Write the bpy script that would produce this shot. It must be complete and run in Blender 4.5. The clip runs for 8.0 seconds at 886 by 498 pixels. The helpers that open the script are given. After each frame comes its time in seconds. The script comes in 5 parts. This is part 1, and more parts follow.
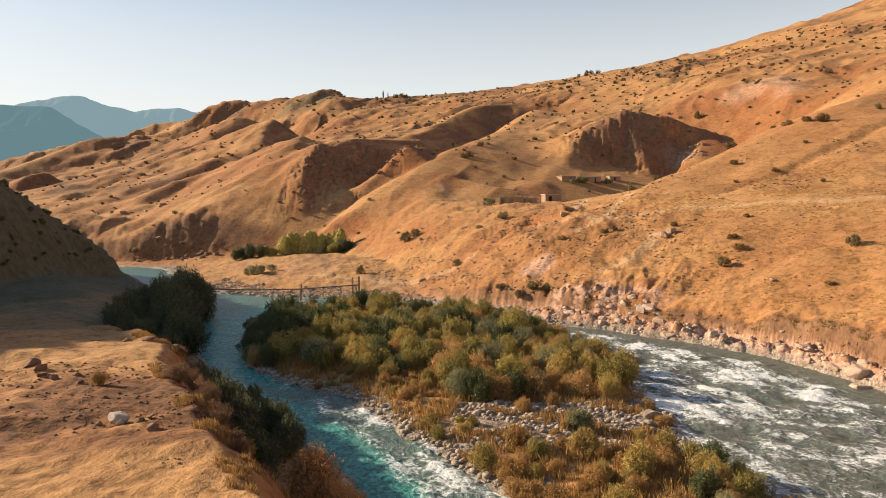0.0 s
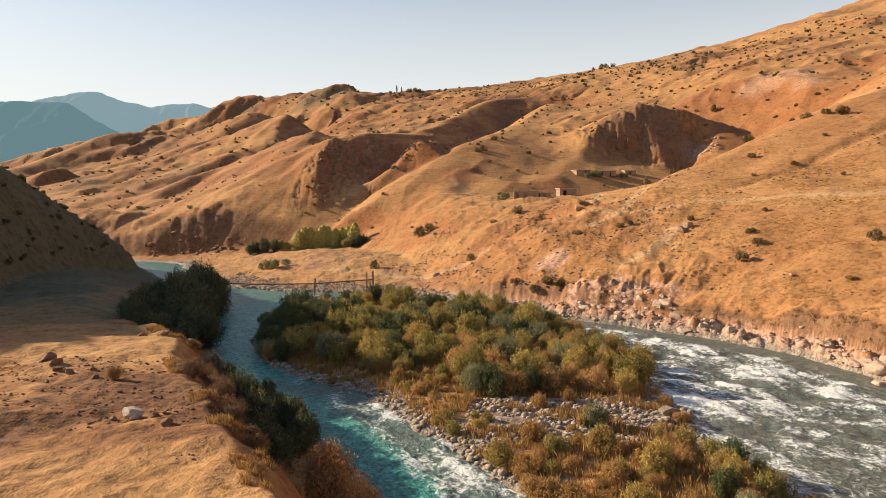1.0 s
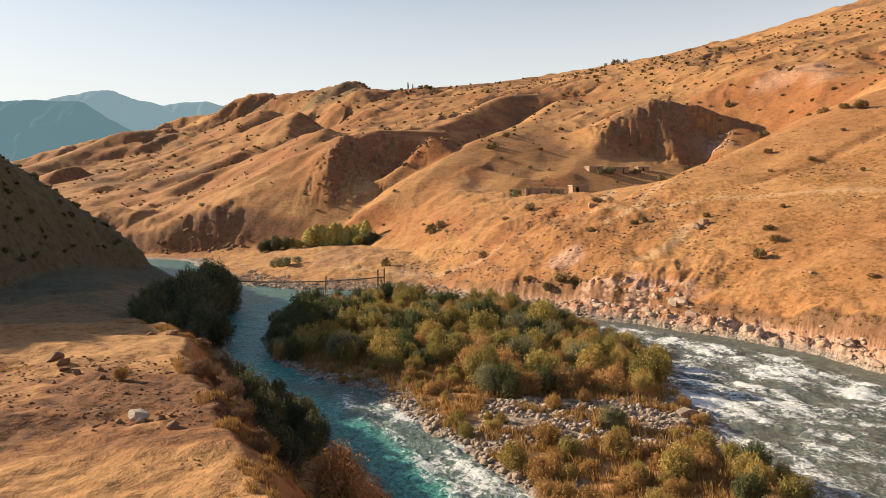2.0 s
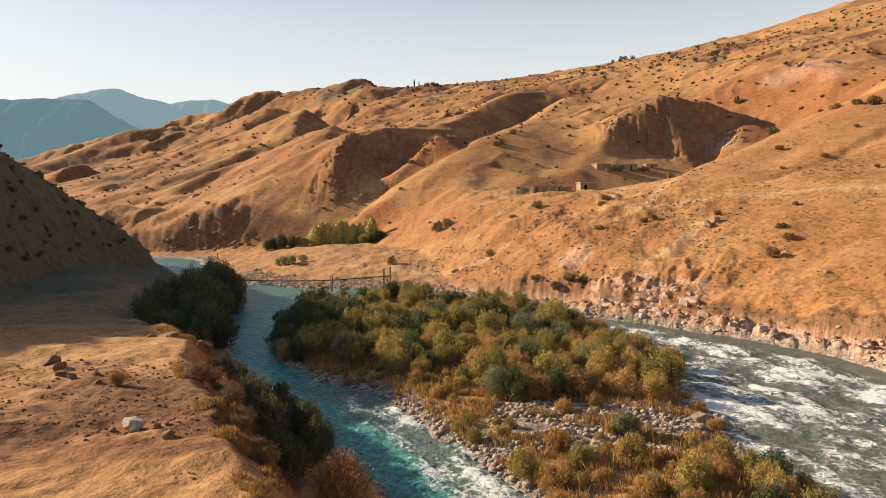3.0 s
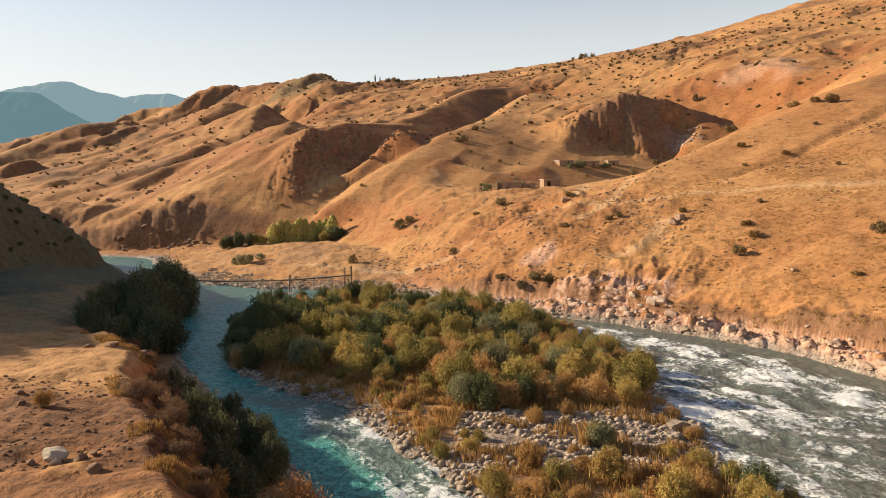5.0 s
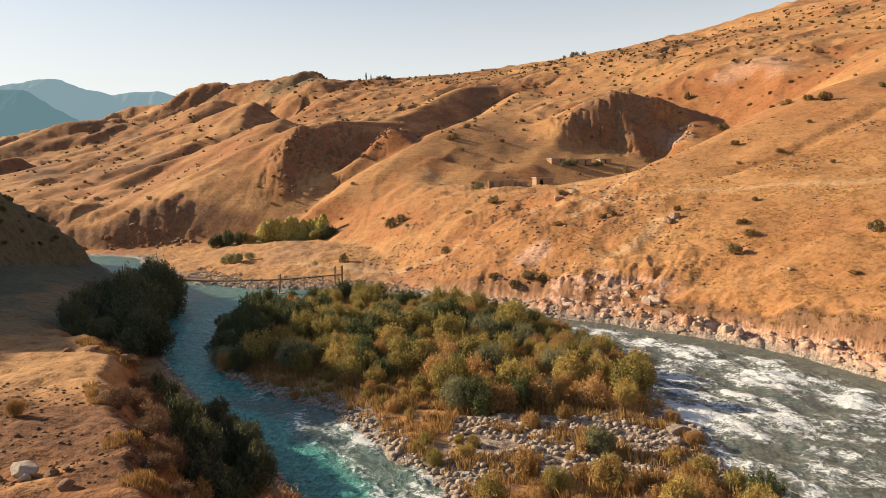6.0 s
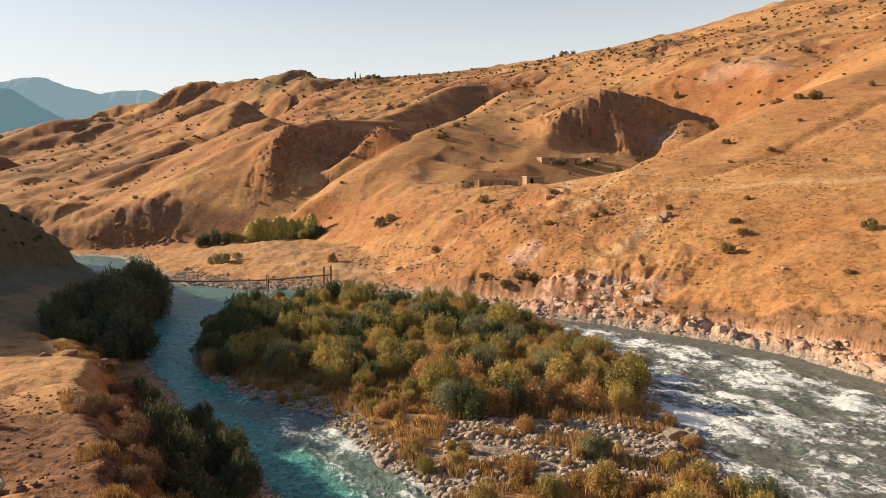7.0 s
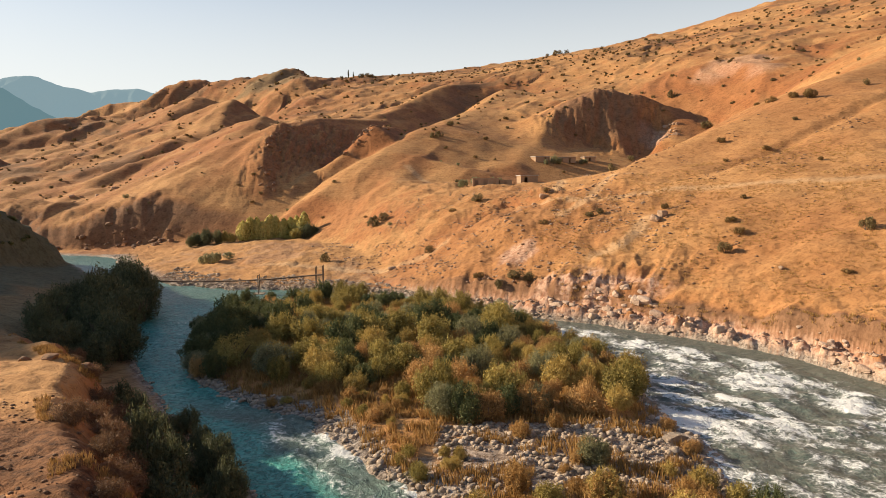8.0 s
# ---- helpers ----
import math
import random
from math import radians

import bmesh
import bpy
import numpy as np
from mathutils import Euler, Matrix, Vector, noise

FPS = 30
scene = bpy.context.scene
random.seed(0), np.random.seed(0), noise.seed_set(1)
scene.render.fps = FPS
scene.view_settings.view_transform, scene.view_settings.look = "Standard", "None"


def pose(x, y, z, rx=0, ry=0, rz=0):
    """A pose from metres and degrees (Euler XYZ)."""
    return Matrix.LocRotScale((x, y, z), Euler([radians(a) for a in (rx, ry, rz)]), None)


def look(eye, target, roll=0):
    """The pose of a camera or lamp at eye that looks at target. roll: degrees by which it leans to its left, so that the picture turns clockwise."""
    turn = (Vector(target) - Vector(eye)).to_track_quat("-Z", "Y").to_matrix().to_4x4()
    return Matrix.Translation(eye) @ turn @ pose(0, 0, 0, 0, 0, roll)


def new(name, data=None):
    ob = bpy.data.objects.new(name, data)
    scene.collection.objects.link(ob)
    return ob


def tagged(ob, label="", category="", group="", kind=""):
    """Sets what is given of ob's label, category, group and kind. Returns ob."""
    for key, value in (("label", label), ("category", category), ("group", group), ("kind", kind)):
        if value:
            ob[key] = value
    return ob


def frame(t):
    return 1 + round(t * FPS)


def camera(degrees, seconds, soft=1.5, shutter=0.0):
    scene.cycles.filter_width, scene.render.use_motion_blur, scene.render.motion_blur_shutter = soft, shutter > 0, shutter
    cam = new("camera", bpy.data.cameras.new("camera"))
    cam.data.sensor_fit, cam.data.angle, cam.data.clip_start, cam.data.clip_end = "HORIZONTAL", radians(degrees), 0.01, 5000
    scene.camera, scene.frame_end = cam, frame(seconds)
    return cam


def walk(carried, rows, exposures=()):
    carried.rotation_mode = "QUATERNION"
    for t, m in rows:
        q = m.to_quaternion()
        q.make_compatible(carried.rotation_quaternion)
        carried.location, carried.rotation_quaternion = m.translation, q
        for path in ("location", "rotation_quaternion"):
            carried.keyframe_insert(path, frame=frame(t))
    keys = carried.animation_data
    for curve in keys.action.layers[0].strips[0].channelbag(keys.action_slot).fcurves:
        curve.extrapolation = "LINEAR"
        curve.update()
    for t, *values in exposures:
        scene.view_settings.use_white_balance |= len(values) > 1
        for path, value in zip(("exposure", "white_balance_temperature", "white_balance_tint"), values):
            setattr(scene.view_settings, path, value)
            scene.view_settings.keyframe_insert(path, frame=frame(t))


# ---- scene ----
cam = camera(65.0, 8.0, soft=0.8)
PATH = [
    (0.0, pose(0.000, 0.000, 23.925, 86.820, 0.518, -0.029)),
    (0.5, pose(-0.064, 0.207, 23.881, 86.631, 0.551, 0.482)),
    (1.0, pose(-0.140, 0.703, 23.854, 86.389, 0.596, 1.089)),
    (1.5, pose(-0.209, 1.327, 23.838, 86.264, 0.656, 1.567)),
    (3.0, pose(-0.420, 4.340, 23.930, 85.968, 0.796, 2.542)),
    (3.5, pose(-0.510, 5.392, 24.001, 85.891, 0.791, 2.135)),
    (4.0, pose(-0.659, 6.640, 24.080, 85.773, 0.778, 1.351)),
    (4.5, pose(-0.747, 7.711, 24.125, 85.700, 0.768, 0.071)),
    (6.0, pose(-0.982, 11.081, 24.088, 85.486, 0.782, -1.335)),
    (6.5, pose(-1.075, 12.015, 24.064, 85.456, 0.768, -2.082)),
    (7.0, pose(-1.053, 13.054, 24.000, 85.416, 0.802, -2.193)),
    (7.5, pose(-0.951, 13.923, 23.960, 85.380, 0.783, -2.734)),
    (8.0, pose(-0.971, 14.959, 23.912, 85.348, 0.815, -2.721)),
]
walk(cam, PATH)

# ---- light ----
SUN_FROM = Vector((-0.93, 0.36, 0.0)).normalized()
SUN_HEIGHT = radians(22.0)
world = bpy.data.worlds.new("World")
scene.world = world
world.use_nodes = True
sky = world.node_tree.nodes.new("ShaderNodeTexSky")
sky.sky_type = "NISHITA"
sky.sun_disc = False
sky.sun_elevation = SUN_HEIGHT
sky.sun_rotation = math.atan2(SUN_FROM.x, SUN_FROM.y)
sky.altitude, sky.air_density, sky.dust_density, sky.ozone_density = 1200, 1.2, 1.6, 1.6
background = world.node_tree.nodes["Background"]
background.inputs["Strength"].default_value = 0.074
wt = world.node_tree
coord, split = wt.nodes.new("ShaderNodeTexCoord"), wt.nodes.new("ShaderNodeSeparateXYZ")
wt.links.new(coord.outputs["Generated"], split.inputs["Vector"])
low = wt.nodes.new("ShaderNodeMapRange")  # haze, thick at the horizon and gone higher up
low.interpolation_type = "SMOOTHSTEP"
for k, v in enumerate((0.08, 0.46, 0.78, 0.02)):
    low.inputs[k + 1].default_value = v
wt.links.new(split.outputs["Z"], low.inputs[0])
veil = wt.nodes.new("ShaderNodeMix")
veil.data_type = "RGBA"
veil.inputs[7].default_value = (7.6, 7.4, 6.9, 1)
wt.links.new(low.outputs[0], veil.inputs["Factor"])
wt.links.new(sky.outputs["Color"], veil.inputs[6])
wt.links.new(veil.outputs[2], background.inputs["Color"])
sun = new("sun", bpy.data.lights.new("sun", "SUN"))
sun.data.energy, sun.data.angle, sun.data.color = 5.0, radians(0.6), (1.0, 0.80, 0.565)
sun.matrix_world = look((0, 0, 0), -(SUN_FROM * math.cos(SUN_HEIGHT) + Vector((0, 0, math.sin(SUN_HEIGHT)))))
scene.view_settings.exposure = 0.8


# ---- materials ----
def material(name, rough=0.9):
    m = bpy.data.materials.new(name)
    m.use_nodes = True
    b = m.node_tree.nodes["Principled BSDF"]
    b.inputs["Roughness"].default_value = rough
    b.inputs["Specular IOR Level"].default_value = 0.2
    return m, m.node_tree, b


def node(tree, kind, **inputs):
    n = tree.nodes.new(kind)
    for k, v in inputs.items():
        n.inputs[k.replace("_", " ")].default_value = v
    return n


def noise_at(tree, scale, detail=6, rough=0.6, squash=(1, 1, 1)):
    co = tree.nodes.new("ShaderNodeNewGeometry")
    mp = node(tree, "ShaderNodeMapping", Scale=squash)
    n = node(tree, "ShaderNodeTexNoise", Scale=scale, Detail=detail, Roughness=rough)
    tree.links.new(co.outputs["Position"], mp.inputs["Vector"])
    tree.links.new(mp.outputs["Vector"], n.inputs["Vector"])
    return n.outputs["Fac"]


def ramp(tree, fac, stops):
    r = tree.nodes.new("ShaderNodeValToRGB")
    while len(r.color_ramp.elements) < len(stops):
        r.color_ramp.elements.new(0.5)
    for e, (p, c) in zip(r.color_ramp.elements, stops):
        e.position, e.color = p, (*c, 1) if len(c) == 3 else c
    tree.links.new(fac, r.inputs["Fac"])
    return r.outputs["Color"]


def mix(tree, fac, a, b, blend="MIX"):
    m = tree.nodes.new("ShaderNodeMix")
    m.data_type, m.blend_type = "RGBA", blend
    for sock, v in ((m.inputs["Factor"], fac), (m.inputs[6], a), (m.inputs[7], b)):
        if isinstance(v, (int, float)):
            sock.default_value = v
        elif isinstance(v, tuple):
            sock.default_value = (*v, 1)
        else:
            tree.links.new(v, sock)
    return m.outputs[2]


def maths(tree, op, a, b=0.0, clamp=False):
    m = tree.nodes.new("ShaderNodeMath")
    m.operation, m.use_clamp = op, clamp
    for sock, v in ((m.inputs[0], a), (m.inputs[1], b)):
        if isinstance(v, (int, float)):
            sock.default_value = v
        else:
            tree.links.new(v, sock)
    return m.outputs[0]


def bump(tree, bsdf, height, strength=0.5, distance=0.2):
    b = node(tree, "ShaderNodeBump", Strength=strength, Distance=distance)
    tree.links.new(height, b.inputs["Height"])
    tree.links.new(b.outputs["Normal"], bsdf.inputs["Normal"])


def zone(tree, name):
    a = tree.nodes.new("ShaderNodeAttribute")
    a.attribute_name = name
    return a.outputs["Fac"]


def ground_material():
    m, t, b = material("dry hillside", 0.95)
    fine, mid, big = noise_at(t, 2.2, 8, 0.7), noise_at(t, 0.16, 8, 0.62), noise_at(t, 0.012, 6, 0.55)
    contour = noise_at(t, 0.09, 5, 0.6, (1, 1, 16))
    tuft, clod = noise_at(t, 1.15, 4, 0.75), noise_at(t, 0.38, 5, 0.7)
    grass = mix(t, mid, (0.45, 0.232, 0.088), (0.64, 0.378, 0.158))
    grass = mix(t, 0.32, grass, ramp(t, contour, [(0.36, (0.62, 0.55, 0.5)), (0.56, (1, 1, 1))]), "MULTIPLY")
    soil = mix(t, clod, (0.22, 0.086, 0.032), (0.47, 0.205, 0.078))
    col = mix(t, maths(t, "ADD", maths(t, "MULTIPLY", zone(t, "red"), 0.8), maths(t, "MULTIPLY", ramp(t, big, [(0.42, (0, 0, 0)), (0.7, (1, 1, 1))]), 0.5), True), grass, soil)
    rock = mix(t, ramp(t, noise_at(t, 0.9, 5, 0.7), [(0.36, (0, 0, 0)), (0.62, (1, 1, 1))]), (0.36, 0.175, 0.105), (0.70, 0.48, 0.345))
    col = mix(t, zone(t, "rock"), col, rock)
    col = mix(t, maths(t, "MULTIPLY", zone(t, "track"), 0.5), col, (0.66, 0.46, 0.26))
    # dull green cover; on the left bank its colour also carries the hill's shade
    sedge_shade = mix(t, clod, (0.062, 0.080, 0.048), (0.155, 0.165, 0.100))
    col = mix(t, zone(t, "sedge_shade"), col, sedge_shade)
    # brown rock and soil; also painted shade on slopes turned from the sun
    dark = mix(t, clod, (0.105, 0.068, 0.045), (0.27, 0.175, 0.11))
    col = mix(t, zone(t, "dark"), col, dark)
    clay = mix(t, ramp(t, tuft, [(0.35, (0, 0, 0)), (0.65, (1, 1, 1))]), (0.075, 0.035, 0.016), (0.26, 0.122, 0.052))
    col = mix(t, zone(t, "clay"), col, clay)
    stone = mix(t, ramp(t, noise_at(t, 2.6, 3, 0.8), [(0.38, (0, 0, 0)), (0.6, (1, 1, 1))]), (0.12, 0.095, 0.075), (0.46, 0.40, 0.34))
    col = mix(t, zone(t, "gravel"), col, stone)
    col = mix(t, 0.5, col, ramp(t, tuft, [(0.36, (0.36, 0.31, 0.27)), (0.5, (1, 1, 1))]), "MULTIPLY")
    col = mix(t, 0.42, col, ramp(t, clod, [(0.33, (0.5, 0.42, 0.36)), (0.5, (1, 1, 1))]), "MULTIPLY")
    scrub = noise_at(t, 0.2, 3, 0.8)
    col = mix(t, 0.28, col, ramp(t, scrub, [(0.34, (0.42, 0.36, 0.30)), (0.46, (1, 1, 1))]), "MULTIPLY")
    speck = noise_at(t, 0.42, 2, 0.5)
    col = mix(t, 0.42, col, ramp(t, speck, [(0.30, (0.30, 0.29, 0.22)), (0.37, (1, 1, 1))]), "MULTIPLY")
    col = mix(t, 0.3, col, ramp(t, noise_at(t, 0.045, 5, 0.65), [(0.36, (0.55, 0.45, 0.38)), (0.58, (1, 1, 1))]), "MULTIPLY")
    t.links.new(col, b.inputs["Base Color"])
    bump(t, b, maths(t, "ADD", tuft, maths(t, "MULTIPLY", clod, 2.0)), 0.55, 0.35)
    return m


def water_material():
    """Clear fast water; foam lies in streaks along the flow."""
    m, t, b = material("river water", 0.12)
    flow = t.nodes.new("ShaderNodeCombineXYZ")
    t.links.new(maths(t, "MULTIPLY", zone(t, "flow_run"), 2000.0), flow.inputs[0])
    t.links.new(maths(t, "MULTIPLY", zone(t, "flow_off"), 2000.0), flow.inputs[1])

    def streaks(scale, squash, detail, rough, twist):
        mp = node(t, "ShaderNodeMapping", Scale=(squash, 1, 1))
        n = node(t, "ShaderNodeTexNoise", Scale=scale, Detail=detail, Roughness=rough, Distortion=twist)
        t.links.new(flow.outputs[0], mp.inputs["Vector"])
        t.links.new(mp.outputs["Vector"], n.inputs["Vector"])
        return n.outputs["Fac"]

    broad, fine = streaks(0.42, 0.75, 4, 0.62, 1.4), streaks(1.5, 0.9, 6, 0.7, 1.1)
    amount = maths(t, "ADD", maths(t, "MULTIPLY", zone(t, "foam"), 0.62), maths(t, "MULTIPLY", maths(t, "ADD", maths(t, "MULTIPLY", broad, 0.6), maths(t, "MULTIPLY", fine, 1.5)), 0.53))
    f = ramp(t, amount, [(0.765, (0, 0, 0)), (0.83, (0.22, 0.22, 0.22)), (0.91, (0.95, 0.95, 0.95))])
    body = ramp(t, fine, [(0.40, (0, 0, 0)), (0.60, (1, 1, 1))])
    # Teal holds the tint of shaded water, grey that of sunlit and silty water.
    deep = mix(t, zone(t, "silt_sunlit"), mix(t, body, (0.008, 0.115, 0.100), (0.100, 0.420, 0.370)), mix(t, body, (0.085, 0.100, 0.084), (0.175, 0.180, 0.150)))
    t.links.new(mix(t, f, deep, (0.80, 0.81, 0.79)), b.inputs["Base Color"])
    t.links.new(maths(t, "ADD", maths(t, "MULTIPLY", f, 0.4), 0.3), b.inputs["Roughness"])
    b.inputs["Specular IOR Level"].default_value = 0.5
    b.inputs["IOR"].default_value = 1.33
    b.inputs["Specular Tint"].default_value = (0.16, 0.85, 0.76, 1)
    bump(t, b, maths(t, "ADD", fine, maths(t, "MULTIPLY", broad, 1.5)), 0.9, 0.35)
    return m


def far_material(name, low, high, haze_glow):
    """Bare distance: rock, with the haze before it put in as a slight glow."""
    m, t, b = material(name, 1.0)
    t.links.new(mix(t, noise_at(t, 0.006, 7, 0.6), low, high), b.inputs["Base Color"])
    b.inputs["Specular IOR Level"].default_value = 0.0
    b.inputs["Emission Color"].default_value = (*haze_glow, 1)
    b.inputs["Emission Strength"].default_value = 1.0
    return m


M_GROUND, M_WATER = ground_material(), water_material()


# ---- building helpers ----
def sheet(name, xs, ys, zs, mat, closed=False, zones=None, keep=None):
    """A grid of rows and columns as one smooth mesh; closed joins the last column to the first."""
    rows, cols = xs.shape
    co = np.stack([xs, ys, zs], -1).reshape(-1, 3).astype(np.float32)
    idx = np.arange(rows * cols).reshape(rows, cols)
    nxt = np.roll(idx, -1, 1) if closed else idx[:, 1:]
    cur = idx if closed else idx[:, :-1]
    quads = np.stack([cur[:-1], nxt[:-1], nxt[1:], cur[1:]], -1).reshape(-1, 4)
    if keep is not None:
        quads = quads[keep.ravel()[quads].any(1)]
        used = np.unique(quads)
        back = np.zeros(len(co), np.int64)
        back[used] = np.arange(len(used))
        co, quads = co[used], back[quads]
        zones = {key: val.ravel()[used] for key, val in (zones or {}).items()}
    me = bpy.data.meshes.new(name)
    me.vertices.add(len(co))
    me.vertices.foreach_set("co", co.ravel())
    me.loops.add(quads.size)
    me.loops.foreach_set("vertex_index", quads.ravel().astype(np.int32))
    me.polygons.add(len(quads))
    me.polygons.foreach_set("loop_start", np.arange(0, quads.size, 4, dtype=np.int32))
    me.polygons.foreach_set("use_smooth", np.ones(len(quads), bool))
    for key, val in (zones or {}).items():
        at = me.attributes.new(key, "FLOAT", "POINT")
        at.data.foreach_set("value", np.clip(val, 0, 1).ravel().astype(np.float32))
    me.update(calc_edges=True)
    me.materials.append(mat)
    return new(name, me)


# ---- ground shape ----
def sstep(a, b, v):
    k = np.clip((v - a) / (b - a), 0, 1)
    return k * k * (3 - 2 * k)


def smin(a, b, k):
    h = np.clip(0.5 + 0.5 * (b - a) / k, 0, 1)
    return b + (a - b) * h - k * h * (1 - h)


def smax(a, b, k):
    return -smin(-a, -b, k)


def vnoise(x, y, seed=0):
    """Gradient noise, about -1 to 1, over arrays."""
    xi, yi = np.floor(x).astype(np.int64), np.floor(y).astype(np.int64)
    fx, fy = x - xi, y - yi
    out = np.zeros_like(x)
    sx, sy = fx * fx * fx * (fx * (fx * 6 - 15) + 10), fy * fy * fy * (fy * (fy * 6 - 15) + 10)
    for dx in (0, 1):
        for dy in (0, 1):
            h = ((xi + dx) * 374761393 + (yi + dy) * 668265263 + seed * 974711) & 0xFFFFFFFF
            h = ((h ^ (h >> 13)) * 1274126177) & 0xFFFFFFFF
            a = (h ^ (h >> 16)) % 4096 * (math.tau / 4096)
            w = (sx if dx else 1 - sx) * (sy if dy else 1 - sy)
            out += w * (np.cos(a) * (fx - dx) + np.sin(a) * (fy - dy))
    return out * 1.5


def fbm(x, y, size, octaves=4, gain=0.5, seed=0):
    out, amp = np.zeros_like(x), 1.0
    for o in range(octaves):
        out += amp * vnoise(x / size + 17.3 * o, y / size - 9.1 * o, seed + o)
        size, amp = size / 2.03, amp * gain
    return out


def along(x, y, pts):
    """Signed distance (left of the way positive) from a polyline, and its third to last values at the nearest place."""
    best = np.full(x.shape, 1e18)
    side = np.zeros_like(x)
    vals = [np.zeros_like(x) for _ in pts[0][2:]]
    run = np.zeros_like(x)
    start = 0.0
    for a, b in zip(pts, pts[1:]):
        dx, dy = b[0] - a[0], b[1] - a[1]
        n = math.hypot(dx, dy)
        k = np.clip(((x - a[0]) * dx + (y - a[1]) * dy) / n**2, 0, 1)
        d = (x - a[0] - k * dx) ** 2 + (y - a[1] - k * dy) ** 2
        w = d < best
        best = np.where(w, d, best)
        side = np.where(w, np.sign(dx * (y - a[1]) - dy * (x - a[0])), side)
        run = np.where(w, start + k * n, run)
        for i in range(len(vals)):
            vals[i] = np.where(w, a[2 + i] + k * (b[2 + i] - a[2 + i]), vals[i])
        start += n
    return np.sqrt(best) * np.where(side == 0, 1, side), vals, run


def ridge(x, y, pts, left, right, power=1.0):
    """A rise (or a cut) along a line: its third value is the height, left and right are the widths of its flanks."""
    d, (amp,), _ = along(x, y, pts)
    w = np.where(d > 0, left, right)
    return amp * np.exp(-0.5 * (np.abs(d) / w) ** (2 * power))


# The courses of the river's banks and the foot of the far slope.
RIGHT_BANK = [(64, 40), (58, 70), (55.4, 94), (52, 108), (42, 123), (31, 136), (20.5, 144.5), (11, 158), (-1, 172), (-22, 186), (-48, 192), (-66, 203),
              (-84, 226), (-104, 262), (-121, 296), (-150, 313), (-205, 328), (-310, 350), (-440, 390), (-700, 470)]
FOOT = [(70, 30), (62, 70), (58.2, 94), (54.6, 108.5), (45, 125.3), (34.6, 139), (24.5, 148.5), (12.5, 161.5), (0, 174), (-12, 200), (-27, 228), (-41, 264), (-56, 298),
        (-82, 318), (-118, 325), (-150, 327), (-205, 340), (-310, 362), (-440, 402), (-700, 482)]
LEFT_BANK = [(5, 20), (-0.5, 45), (-5, 57), (-12, 69), (-20.5, 82), (-29, 97), (-36.5, 110), (-44, 125), (-49, 140), (-52, 152), (-60, 172), (-80, 205),
             (-120, 268), (-137, 282), (-165, 292), (-215, 300), (-320, 320), (-450, 360), (-700, 440)]
ISLAND = [(8, 30), (6, 48), (3, 59), (-2.5, 69.5), (-8.3, 79), (-14, 88.5), (-24.5, 97), (-31.5, 108), (-37.5, 129), (-41.5, 152), (-40, 164), (-30, 171),
          (-14, 171), (2, 164), (13, 151), (20.5, 134), (25.5, 117), (27.5, 102), (26, 88), (26.5, 76), (24.5, 67), (27, 60), (28, 50), (24, 30)]


def inside(x, y, poly):
    odd = np.zeros(x.shape, bool)
    for a, b in zip(poly, poly[1:] + poly[:1]):
        if a[1] == b[1]:
            continue
        odd ^= ((a[1] > y) != (b[1] > y)) & (x < (b[0] - a[0]) * (y - a[1]) / (b[1] - a[1]) + a[0])
    return odd


